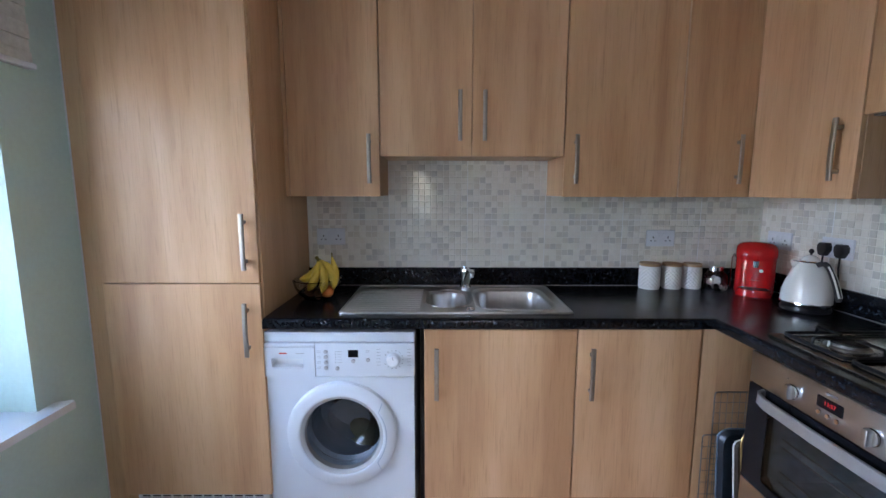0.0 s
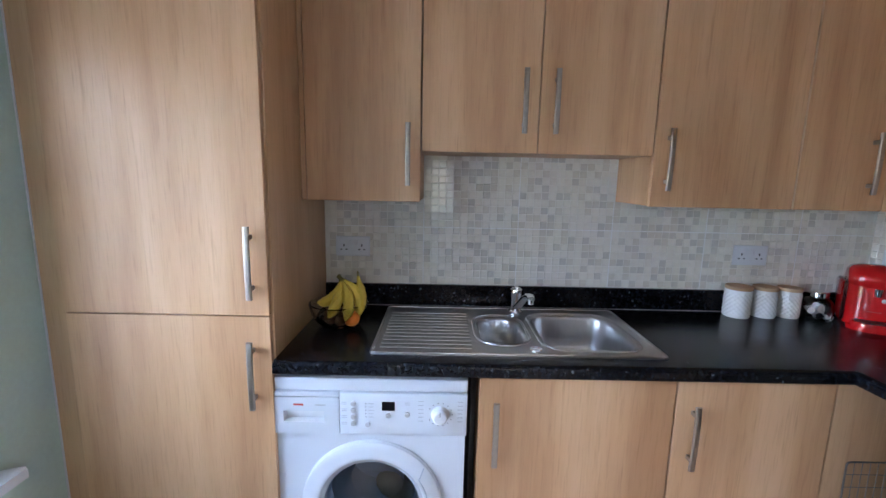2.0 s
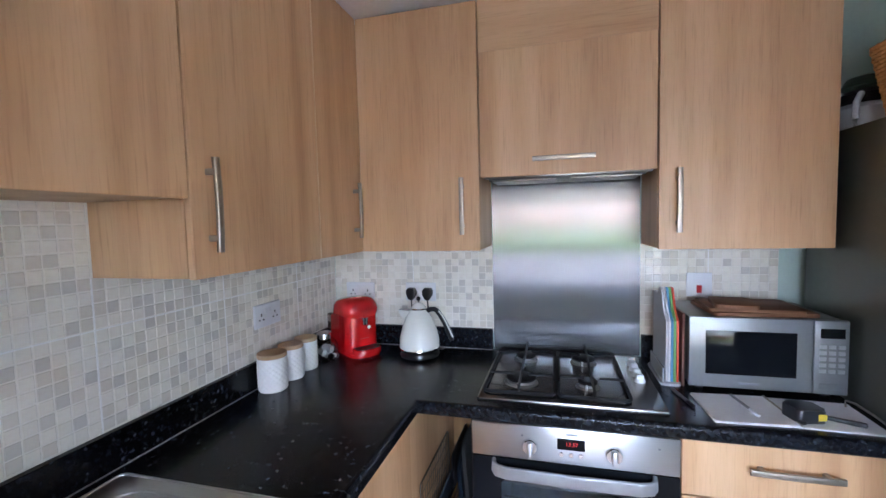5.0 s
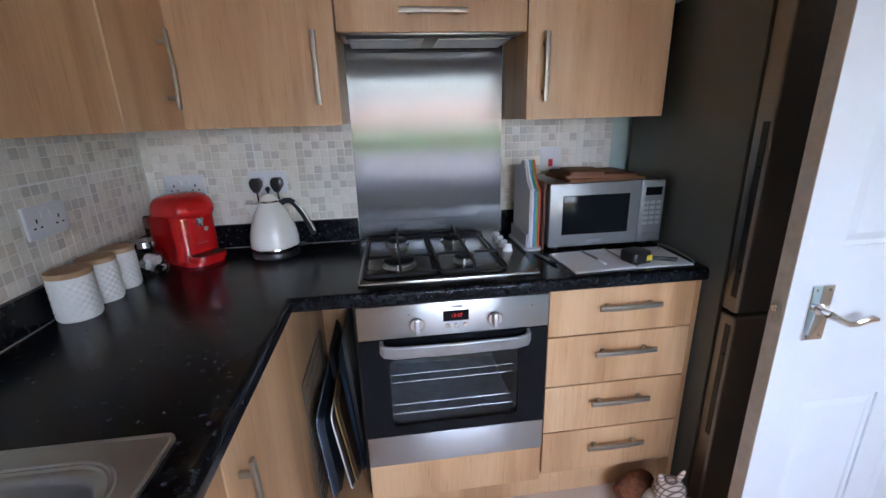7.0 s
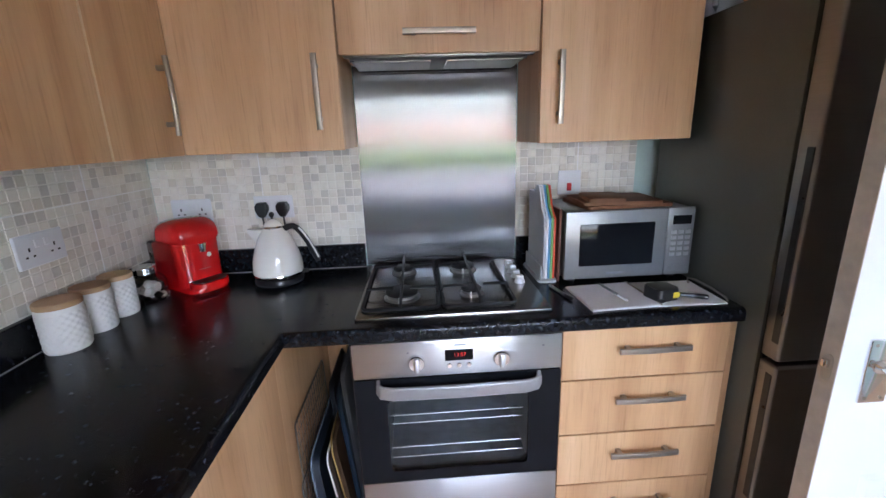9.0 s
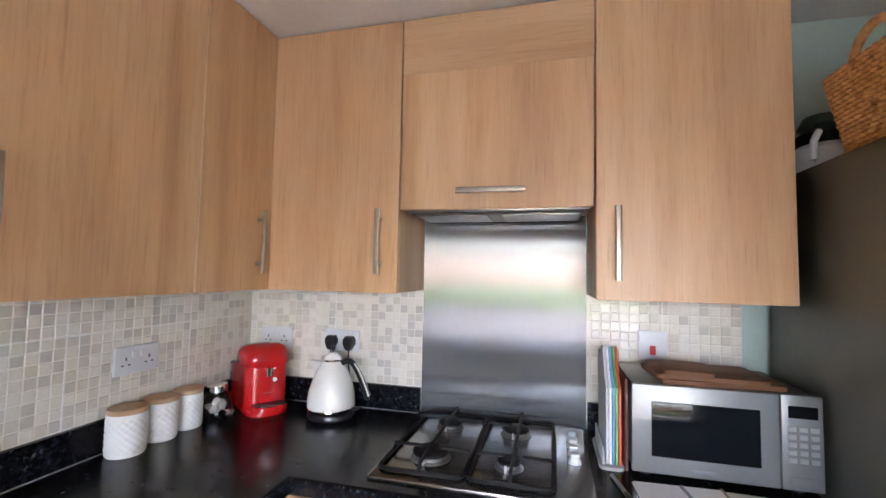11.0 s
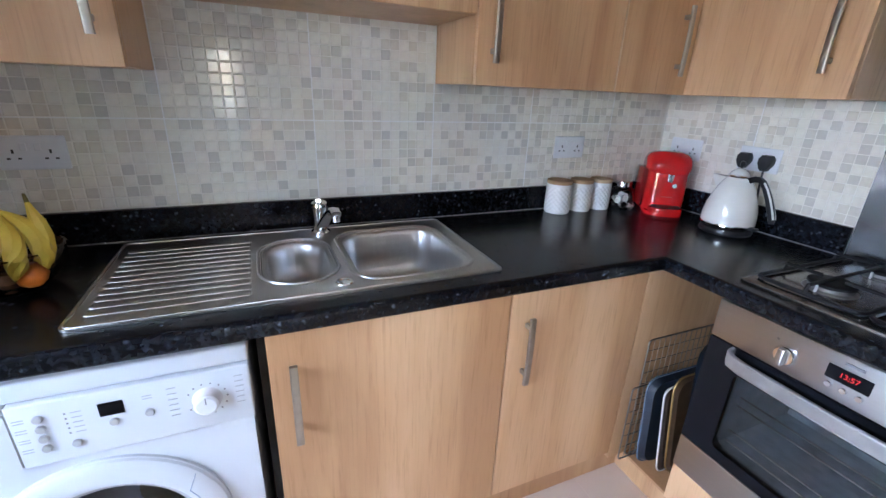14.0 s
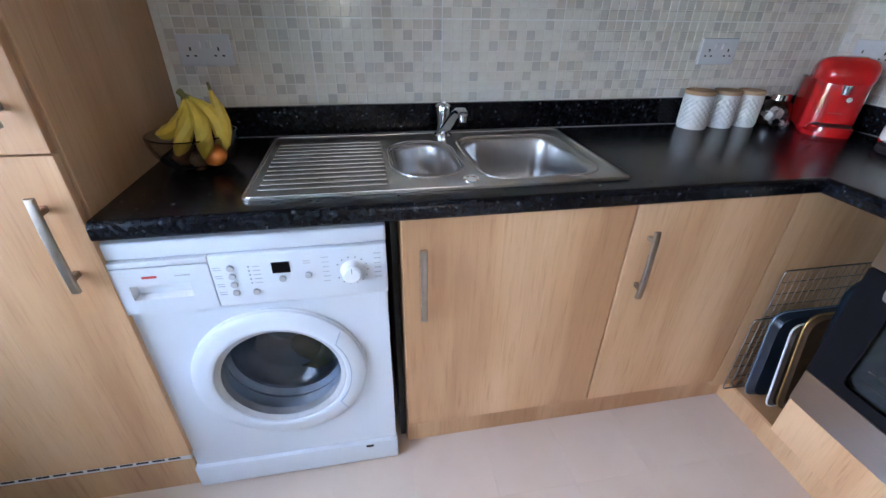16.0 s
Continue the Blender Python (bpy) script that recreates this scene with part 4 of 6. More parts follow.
# ---- oven ----
def oven():
    ov = thing("built_in_oven", "stainless steel built-in electric oven with a black glass door", "oven", (1.45, 1.167, 0.27))
    y0, y1, x = 0.870, 1.466, 1.148
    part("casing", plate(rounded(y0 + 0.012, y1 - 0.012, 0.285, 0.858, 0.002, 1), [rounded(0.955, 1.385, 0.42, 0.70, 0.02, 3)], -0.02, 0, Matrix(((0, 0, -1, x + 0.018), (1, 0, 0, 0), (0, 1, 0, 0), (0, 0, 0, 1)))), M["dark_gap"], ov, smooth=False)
    cav = [(0.955, 0.42), (1.385, 0.42), (1.385, 0.70), (0.955, 0.70)]
    cavity = part("cavity", loft([[(x + 0.03, y, z) for y, z in cav], [(x + 0.38, y, z) for y, z in cav]]), plain("oven_cavity", (0.27, 0.30, 0.315), 0.45, 0.2, 0.2, 30), ov, "grey enamelled cavity")
    for z in (0.432, 0.468, 0.555, 0.584):
        part("shelf_bar", tube([(x + 0.06, 0.965, z), (x + 0.06, 1.375, z)], 0.0023, 6), M["wire"], cavity, "steel shelf rail")
    panel = part("control_panel", box(x - 0.004, x + 0.02, y0, y1, 0.752, 0.862, 0.003), M["oven_steel"], ov, "brushed steel control panel")
    door = part("door", plate(rounded(y0, y1, 0.394, 0.748, 0.003, 1), [rounded(0.962, 1.378, 0.43, 0.675, 0.015, 3)], 0, 0.014, Matrix(((0, 0, -1, x + 0.012), (1, 0, 0, 0), (0, 1, 0, 0), (0, 0, 0, 1)))), M["black_glass"], ov, "black glass door with a window", smooth=False)
    part("door_window", box(x - 0.001, x + 0.004, 0.960, 1.380, 0.428, 0.677), M["smoked_glass"], door, "smoked glass window", smooth=False)
    part("lower_panel", box(x - 0.003, x + 0.02, y0, y1, 0.276, 0.392, 0.003), M["oven_steel"], ov, "brushed steel lower panel")
    pts = [(x, 1.398, 0.730), (x - 0.016, 1.398, 0.727), (x - 0.027, 1.388, 0.722), (x - 0.033, 1.355, 0.719), (x - 0.036, 1.167, 0.718), (x - 0.033, 0.980, 0.719), (x - 0.027, 0.947, 0.722), (x - 0.016, 0.936, 0.727), (x, 0.936, 0.730)]
    part("door_handle", sweep(pts, rounded(-0.006, 0.006, -0.020, 0.020, 0.005, 3)), plain("grey_handle", (0.32, 0.32, 0.33), 0.36, 0.6), door, "silver grey bowed handle")
    for y in (1.287, 1.045):
        knob = part("knob", lathe([(0, 0.010), (0.021, 0.010), (0.024, 0.006), (0.025, 0), (0, 0)], 28, pose(x - 0.004, y, 0.796, 0, -90)), M["chrome"], panel, "steel control knob")
        part("grip", box(x - 0.030, x - 0.012, y - 0.008, y + 0.008, 0.774, 0.818, 0.003), M["oven_steel"], knob)
    disp = part("display", box(x - 0.006, x, 1.126, 1.206, 0.797, 0.831, 0.001, 1), M["black_glass"], panel, "black clock display")
    writing("clock_digits", "13:57", 0.0165, Matrix(((0, 0, -1, x - 0.0068), (-1, 0, 0, 1.164), (0, 1, 0, 0.815), (0, 0, 0, 1))), M["red_digits"], disp, "red clock digits")
    for y in (1.194, 1.166, 1.138):
        part("button", lathe([(0, 0.006), (0.006, 0.006), (0.0075, 0.003), (0.0075, 0), (0, 0)], 16, pose(x - 0.004, y, 0.783, 0, -90)), M["chrome"], panel)
    part("maker_mark", box(x - 0.0052, x - 0.0038, 1.146, 1.180, 0.842, 0.848), M["ink"], panel)
    for y in (1.31, 0.925):
        part("print_bar", box(x - 0.0052, x - 0.0038, y - 0.003, y + 0.003, 0.826, 0.831), M["ink"], panel)
    housing = thing("oven_housing", "oak laminate oven housing with a strip under the oven", "cabinet", (1.45, 1.167, 0.12), "base cabinets")
    # side towards the tray slot, its colour darkened for the shade inside the slot
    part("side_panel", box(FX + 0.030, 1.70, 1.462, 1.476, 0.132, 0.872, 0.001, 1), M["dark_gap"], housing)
    part("bottom_strip", box(FX + 0.004, FX + 0.022, 0.870, 1.467, 0.124, 0.272, 0.001, 1), M["door_wood"], housing)
    part("tray_slot_floor", box(FX + 0.012, 1.70, 1.468, FY, 0.120, 0.132, 0.001, 1), M["side_wood"], housing)
    part("back_board", box(1.66, 1.70, 0.872, FY, 0.13, 0.872), M["side_wood"], housing)


oven()

# ---- hob ----
def hob():
    hb = thing("gas_hob", "stainless steel four burner gas hob set in the worktop", "hob", (1.44, 1.172, TOP))
    x0, x1, y0, y1 = 1.180, 1.700, 0.888, 1.456
    z = TOP + 0.009
    bm = slab(rounded(x0, x1, y0, y1, 0.008, 3), TOP + 0.0005, z, 0.004)
    plate_ob = part("plate", bm, M["hob_steel"], hb)
    for bx, by, r in ((1.33, 1.325, 0.048), (1.575, 1.325, 0.036), (1.33, 1.105, 0.030), (1.575, 1.105, 0.040)):
        burner = part("burner", lathe([(r + 0.010, 0), (r + 0.008, 0.003), (r, 0.005), (r, 0.013), (r * 0.9, 0.015), (0, 0.015)], 28, pose(bx, by, z)), M["burner_metal"], hb, "aluminium gas burner")
        part("burner_cap", lathe([(r * 0.98, 0.013), (r * 1.06, 0.016), (r * 1.06, 0.021), (r * 0.9, 0.025), (0, 0.025)], 28, pose(bx, by, z)), M["cast_iron"], burner, "black burner cap")
        part("igniter", lathe([(0, 0.018), (0.003, 0.018), (0.004, 0), (0, 0)], 8, pose(bx - r - 0.006, by + 0.006, z)), M["ceramic"], burner)
    h = z + 0.030
    for ya, yb in ((1.212, 1.438), (0.985, 1.200)):
        grid = thing("pan_support", "black enamelled wire pan support on the hob", "pan support", (1.45, (ya + yb) / 2, z))
        frame_pts = [(x, y, z + 0.008) for x, y in rounded(1.215, 1.690, ya, yb, 0.022, 3)]
        part("frame", tube(frame_pts, 0.0058, 6, True), M["cast_iron"], grid)
        ym = (ya + yb) / 2
        for bx in (1.33, 1.575):
            for s in (1, -1):
                edge = ya if s < 0 else yb
                part("bar", tube([(bx, edge, z + 0.008), (bx, edge - s * 0.006, h), (bx, ym + s * 0.025, h)], 0.0050, 6, up=(1, 0, 0)), M["cast_iron"], grid)
        part("long_bar", tube([(1.215, ym, z + 0.008), (1.222, ym, h), (1.69, ym, h + 0.004), (1.69, ym, z + 0.01)], 0.0050, 6, up=(0, 1, 0)), M["cast_iron"], grid)
        for fx in (1.225, 1.68):
            for fy in (ya + 0.01, yb - 0.01):
                part("foot", lathe([(0, 0.008), (0.005, 0.008), (0.005, 0), (0, 0)], 8, pose(fx, fy, z)), M["black_plastic"], grid)
    for k in range(4):
        kb = part("knob", lathe([(0, 0.012), (0.013, 0.012), (0.016, 0.008), (0.018, 0), (0, 0)], 24, pose(1.410 + k * 0.056, 0.930, z)), M["white_plastic"], hb, "silver white gas knob")
        part("grip", box(1.410 + k * 0.056 - 0.010, 1.410 + k * 0.056 + 0.010, 0.918, 0.942, z + 0.008, z + 0.025, 0.003), M["white_plastic"], kb)


hob()

# ---- microwave and what lies about it ----
def microwave():
    mw = thing("microwave", "silver microwave oven on the worktop", "microwave", (1.54, 0.567, TOP))
    x, y0, y1, z0, z1 = 1.392, 0.350, 0.785, TOP + 0.014, 1.160
    part("casing", box(x + 0.014, 1.700, y0 + 0.003, y1 - 0.003, z0, z1 - 0.002, 0.006), M["fridge_side"], mw, "dark grey casing")
    door = part("door", box(x, x + 0.016, y0 + 0.092, y1, z0, z1, 0.004), M["microwave_silver"], mw, "silver door")
    part("door_window", box(x - 0.0015, x + 0.002, 0.485, 0.737, z0 + 0.045, z1 - 0.043, 0.003), M["black_glass"], door, "dark window")
    part("maker_mark", box(x - 0.001, x + 0.001, 0.585, 0.640, z0 + 0.014, z0 + 0.021), M["ink"], door)
    panel = part("control_panel", box(x, x + 0.016, y0, y0 + 0.090, z0, z1, 0.004), M["microwave_silver"], mw, "silver keypad panel")
    part("display", box(x - 0.0015, x + 0.002, y0 + 0.012, y0 + 0.075, z1 - 0.056, z1 - 0.026, 0.001, 1), M["black_glass"], panel)
    key = mesh_from("key", box(-0.002, 0.002, -0.009, 0.009, -0.006, 0.006, 0.001, 1), plain("key_silver", (0.40, 0.405, 0.41), 0.45, 0.4))
    for r in range(5):
        for c in range(3):
            piece("key", key, panel, (x - 0.0005, y0 + 0.020 + c * 0.024, z1 - 0.082 - r * 0.019))
    part("open_button", box(x - 0.002, x + 0.002, y0 + 0.014, y0 + 0.076, z0 + 0.015, z0 + 0.034, 0.001, 1), M["microwave_silver"], panel)
    for fx in (x + 0.04, 1.66):
        for fy in (y0 + 0.04, y1 - 0.04):
            part("foot", lathe([(0, 0), (0.014, 0), (0.012, 0.015), (0, 0.015)], 14, pose(fx, fy, TOP)), M["black_plastic"], mw)


microwave()
for label, cx, cy, cz, turn, hx, hy, thick in (("dark brown wooden chopping board on the microwave", 1.535, 0.560, 1.1585, 3, 0.115, 0.150, 0.012),
                                               ("brown wooden board lying on the larger board", 1.525, 0.575, 1.1706, -3, 0.100, 0.135, 0.011),
                                               ("small brown wooden board on top of the others", 1.50, 0.625, 1.1817, -9, 0.080, 0.062, 0.013)):
    board_at = thing("chopping_board", label, "chopping board", (cx, cy, cz), "boards on the microwave", turn=turn)
    part("board", slab(rounded(-hx, hx, -hy, hy, 0.012), 0, thick, 0.003), M["board_wood"], board_at, local=True)

# magazine rack of boards with coloured backs
rack = thing("board_rack", "grey rack of thin boards with white, blue, green and red edges", "rack", (1.53, 0.845, TOP))
part("base", slab(rounded(1.410, 1.640, 0.798, 0.864, 0.02), TOP, TOP + 0.008, 0.003), M["grey_plastic"], rack)
part("back_stop", box(1.425, 1.62, 0.850, 0.856, TOP + 0.008, TOP + 0.06, 0.002, 1), M["grey_plastic"], rack)
for k, (nm, c) in enumerate((("grey", (0.55, 0.56, 0.58)), ("white", (0.72, 0.73, 0.75)), ("blue", (0.10, 0.32, 0.55)), ("green", (0.16, 0.42, 0.12)), ("red", (0.68, 0.07, 0.025)))):
    y = 0.842 - k * 0.0085
    bd = thing("thin_board", "thin %s plastic chopping board standing in the rack" % nm, "chopping board", (1.53, y, TOP + 0.008), "boards in the rack")
    pts = [(1.43, 0), (1.625, 0), (1.625, 0.285), (1.56, 0.285), (1.53, 0.312), (1.505, 0.312), (1.47, 0.24 + 0.01 * (k % 2)), (1.43, 0.21)]
    bm = slab(pts, -0.0031, 0.0031, 0, Matrix(((1, 0, 0, 0), (0, 0, 1, y), (0, 1, 0, TOP + 0.0085), (0, 0, 0, 1))))
    part("board", bm, plain("plastic_" + nm, c, 0.45, 0, 0.04, 40), bd)
# added sheet that stands for the microwave's dark side, no separate object
folder = thing("microwave_side_sheet", "dark brown sheet added for the dark side of the microwave", "folder", (1.53, 0.796, TOP))
part("cover", box(1.42, 1.65, 0.789, 0.798, TOP, TOP + 0.25, 0.002, 1), plain("microwave_side_brown", (0.13, 0.05, 0.035), 0.6), folder)

for nm, x0, x1, y0, y1, tn, hz in (("open white notebook lying on the worktop", -0.10, 0.10, -0.105, 0.105, 3, 0.006), ("sheets of white paper beside the notebook", -0.10, 0.10, -0.10, 0.105, -2, 0.004)):
    first = hz > 0.005
    nb = thing("notebook" if first else "paper_sheets", nm, "notebook" if first else "paper", (1.262, 0.682 if first else 0.475, TOP), turn=tn)
    for k in range(3):
        bm = slab(rounded(x0 + 0.001 * k, x1 - 0.0015 * k, y0 + 0.001 * k, y1 - 0.001 * k, 0.002, 1), 0.0003 + k * hz / 3, (k + 0.8) * hz / 3)
        part("page", bm, M["paper"], nb, local=True)
    if first:
        part("spine_wire", tube([(-0.10, -0.104, 0.006), (0.10, -0.104, 0.006)], 0.003, 6), M["handle"], nb, "wire spine", local=True)


def pen(name, label, a, b, r, mat, cap):
    a, b = Vector(a), Vector(b)
    p = thing(name, label, "pen", tuple(a))
    d = (b - a)
    part("barrel", tube([a, a + d * 0.7], r, 10), mat, p)
    part("cap", tube([a + d * 0.7, a + d * 0.72, a + d * 0.97, b], r * 1.15, 10, sizes=[0.9, 1, 1, 0.6]), cap, p)


pen("pen", "grey and black pen lying on the worktop", (1.372, 0.838, TOP + 0.006), (1.238, 0.810, TOP + 0.006), 0.005, M["microwave_silver"], M["black_plastic"])
pen("pen", "silver pen lying on the notebook", (1.345, 0.680, TOP + 0.011), (1.200, 0.660, TOP + 0.011), 0.004, M["microwave_silver"], M["white_plastic"])
pen("marker_pen", "black marker lying beside the tape measure", (1.240, 0.520, TOP + 0.011), (1.190, 0.418, TOP + 0.011), 0.0065, M["black_plastic"], M["black_plastic"])
tape = thing("tape_measure", "black tape measure with a yellow label on the papers", "tape measure", (1.225, 0.545, TOP + 0.005), turn=12)
part("case", slab(rounded(-0.036, 0.036, -0.038, 0.038, 0.014), 0, 0.036, 0.006), M["black_plastic"], tape, local=True)
part("label", box(-0.0372, -0.035, -0.034, -0.012, 0.008, 0.026, 0.0005, 1), plain("yellow_label", (0.75, 0.55, 0.05), 0.5), tape, "yellow label", local=True)
part("lip", box(-0.044, -0.03, 0.022, 0.038, 0.0, 0.010, 0.002, 1), M["black_plastic"], tape, local=True)
cable = thing("spectacles", "folded wire spectacles at the end of the worktop", "spectacles", (1.25, 0.375, TOP))
part("wire", tube([(1.33, 0.39, TOP + 0.004), (1.36, 0.375, TOP + 0.012), (1.33, 0.366, TOP + 0.015), (1.26, 0.362, TOP + 0.012), (1.19, 0.366, TOP + 0.008), (1.172, 0.372, TOP + 0.004)], 0.003, 6), M["handle"], cable)

# ---- fridge freezer ----
fridge = thing("fridge_freezer", "tall dark grey steel fridge freezer beside the drawers", "fridge", (1.35, 0.03, 0))
FT = 1.745
part("cabinet", box(1.085, 1.68, -0.265, 0.333, 0.03, FT, 0.004), M["fridge_side"], fridge)
for z0, z1, s0, s1 in ((0.800, FT - 0.001, 0.85, 1.36), (0.050, 0.788, 0.35, 0.76)):
    d = part("door", box(1.018, 1.078, -0.265, 0.333, z0, z1, 0.010, 3), M["fridge_steel"], fridge, "brushed dark steel door")
    part("grip", box(1.026, 1.048, 0.3295, 0.3345, s0, s1, 0.002, 1), M["black_plastic"], d, "black recessed grip")
part("gasket", box(1.078, 1.085, -0.255, 0.322, 0.055, FT - 0.008), M["black_plastic"], fridge)
for fx in (1.12, 1.62):
    for fy in (-0.22, 0.29):
        part("foot", lathe([(0, 0), (0.02, 0), (0.02, 0.03), (0, 0.03)], 12, pose(fx, fy, 0)), M["black_plastic"], fridge)

# woven basket on the fridge
straw, nt, b = material("seagrass_weave")
vec = coords(nt)
n = noise_tex(nt, vec, 50.0, 4)
r = ramp(nt, n.outputs[0], [(0.25, (0.30, 0.125, 0.04)), (0.5, (0.54, 0.26, 0.09)), (0.75, (0.68, 0.38, 0.155))])
nt.links.new(r.outputs[0], b.inputs["Base Color"])
b.inputs["Roughness"].default_value = 0.75
bump(nt, b, n.outputs[0], 0.3, 0.003)
M["straw"] = straw
basket = thing("woven_basket", "brown woven seagrass basket with loop handles on the fridge", "basket", (1.23, 0.10, FT))
bm = bmesh.new()
rows = 19
for r_ in range(rows):
    u = r_ / (rows - 1)
    gx, gy = 0.175 + 0.03 * u, 0.19 + 0.03 * u
    base_loop = rounded(-gx, gx, -gy, gy, 0.05, 6)
    pts = [Vector((x, y, 0)) for x, y in base_loop]
    ring = []
    for i, p in enumerate(pts):
        q = pts[(i + 1) % len(pts)]
        steps_ = max(1, int((q - p).length / 0.012))
        for k in range(steps_):
            ring.append(p.lerp(q, k / steps_))
    out = []
    for i, p in enumerate(ring):
        w = 0.0028 * (1 if (i + r_) % 2 else -1)
        nrm = Vector((p.x, p.y, 0)).normalized()
        out.append(Vector((1.23, 0.10, FT + 0.008 + u * 0.20)) + p + nrm * w)
    sweep(out, disc(0.0066, 6), True, bm)
part("weave", bm, M["straw"], basket)
part("base", slab(rounded(1.06, 1.40, -0.085, 0.285, 0.05), FT, FT + 0.012, 0.003), M["straw"], basket)
for yy in (0.305, -0.105):
    sgn = 1 if yy > 0.1 else -1
    pts = [(1.23 + 0.075 * math.cos(radians(a)), yy + 0.012 * sgn, FT + 0.19 + 0.075 * math.sin(radians(a))) for a in range(-15, 196, 15)]
    part("loop_handle", tube(pts, 0.010, 8, up=(0, 1, 0)), M["straw"], basket)
for xx in (1.435, 1.025):
    sgn = 1 if xx > 1.2 else -1
    pts = [(xx + 0.014 * sgn, 0.10 + 0.085 * math.cos(radians(a)), FT + 0.19 + 0.075 * math.sin(radians(a))) for a in range(-15, 196, 15)]
    part("loop_handle", tube(pts, 0.010, 8, up=(1, 0, 0)), M["straw"], basket)
blender_jug = thing("kitchen_blender", "white and black small appliance beside the basket on the fridge", "appliance", (1.57, 0.22, FT))
part("base", lathe([(0, 0), (0.075, 0), (0.08, 0.02), (0.078, 0.07), (0.065, 0.085), (0, 0.085)], 28, pose(1.565, 0.235, FT)), M["white_plastic"], blender_jug)
part("collar", lathe([(0.066, 0.085), (0.07, 0.09), (0.07, 0.115), (0.05, 0.13), (0, 0.13)], 28, pose(1.565, 0.235, FT)), M["black_plastic"], blender_jug, "black collar")
part("cover", lathe([(0.05, 0.13), (0.065, 0.14), (0.05, 0.17), (0.0, 0.185)], 20, pose(1.565, 0.235, FT)), plain("green_plastic", (0.05, 0.09, 0.07), 0.4), blender_jug, "dark green top")
part("grip", tube([(1.50, 0.285, FT + 0.11), (1.485, 0.305, FT + 0.08), (1.485, 0.308, FT + 0.03), (1.50, 0.295, FT + 0.004)], 0.009, 8), M["white_plastic"], blender_jug)

# ---- the open room door ----
door = thing("door_1", "white panelled door standing open with a chrome lever handle", "door", (0.82, 0.04, 0), kind="structure")
dx0, dx1, dy0, dy1, dz = 0.797, 0.838, -0.345, 0.417, 1.985
H1, H2 = (0.02, 0.32), (0.44, 0.74)
sheet = [(dy0, 0.006), (dy1 - 0.002, 0.006), (dy1 - 0.002, dz), (dy0, dz)]
holes = []
for ya, yb in ((dy0 + 0.105, dy0 + 0.345), (dy1 - 0.345, dy1 - 0.112)):
    for za, zb in ((0.20, 0.655), (1.08, 1.85)):
        holes.append([(ya, za), (yb, za), (yb, zb), (ya, zb)])
face = plate(sheet, holes, 0, 0.006, Matrix(((0, 0, -1, dx0 + 0.006), (1, 0, 0, 0), (0, 1, 0, 0), (0, 0, 0, 1))))
part("leaf", box(dx0 + 0.0062, dx1, dy0, dy1 - 0.002, 0.006, dz), M["gloss_white"], door, smooth=False)
part("leaf_face", face, M["gloss_white"], door, smooth=False)
for h in holes:
    (ya, za), (yb, zb) = h[0], h[2]
    g = 0.03
    bm = loft([[(dx0 + 0.006, y, z) for y, z in h], [(dx0 + 0.0062, y, z) for y, z in ((ya + 0.012, za + 0.012), (yb - 0.012, za + 0.012), (yb - 0.012, zb - 0.012), (ya + 0.012, zb - 0.012))], [(dx0 + 0.001, y, z) for y, z in ((ya + g, za + g), (yb - g, za + g), (yb - g, zb - g), (ya + g, zb - g))]])
    part("panel", bm, M["gloss_white"], door, smooth=False)
part("edge", box(dx0 + 0.0005, dx1 - 0.0005, dy1 - 0.002, dy1, 0.006, dz), M["raw_edge"], door, "bare worn timber edge", smooth=False)
hz = 0.915
lever = part("backplate", box(dx0 - 0.007, dx0, dy1 - 0.116, dy1 - 0.056, hz - 0.074, hz + 0.072, 0.0025), M["chrome"], door, "chrome backplate")
part("rose", lathe([(0, 0.03), (0.008, 0.03), (0.009, 0.01), (0.015, 0.003), (0.015, 0), (0, 0)], 20, pose(dx0 - 0.007, dy1 - 0.086, hz + 0.01, 0, -90)), M["chrome"], lever)
part("lever", tube([(dx0 - 0.034, dy1 - 0.080, hz + 0.010), (dx0 - 0.040, dy1 - 0.105, hz - 0.002), (dx0 - 0.040, dy1 - 0.135, hz - 0.018), (dx0 - 0.038, dy1 - 0.165, hz - 0.020), (dx0 - 0.036, dy1 - 0.200, hz - 0.010), (dx0 - 0.036, dy1 - 0.218, hz - 0.014)], 0.0085, 10, sizes=[1.1, 1.1, 1.0, 0.9, 1.1, 0.7]), M["chrome"], lever, "curved chrome lever")
for yy, zz in ((dy1 - 0.104, hz + 0.060), (dy1 - 0.068, hz + 0.060), (dy1 - 0.104, hz - 0.062), (dy1 - 0.068, hz - 0.062)):
    part("screw", lathe([(0, 0.0015), (0.0035, 0.001), (0.004, 0), (0, 0)], 10, pose(dx0 - 0.007, yy, zz, 0, -90)), M["handle"], lever)
latch = part("latch_plate", slab(rounded(-0.011, 0.011, -0.03, 0.03, 0.01, 4), 0, 0.001, 0, pose((dx0 + dx1) / 2, dy1 + 0.0002, hz, -90)), M["handle"], door, "metal latch plate")
part("latch_bolt", box((dx0 + dx1) / 2 - 0.006, (dx0 + dx1) / 2 + 0.006, dy1 + 0.001, dy1 + 0.012, hz + 0.002, hz + 0.02, 0.002), M["chrome"], latch)
for z in (0.25, 1.75):
    part("hinge", box(dx1 - 0.004, dx1 + 0.010, dy0 - 0.012, dy0 + 0.002, z, z + 0.09, 0.002), M["handle"], door)

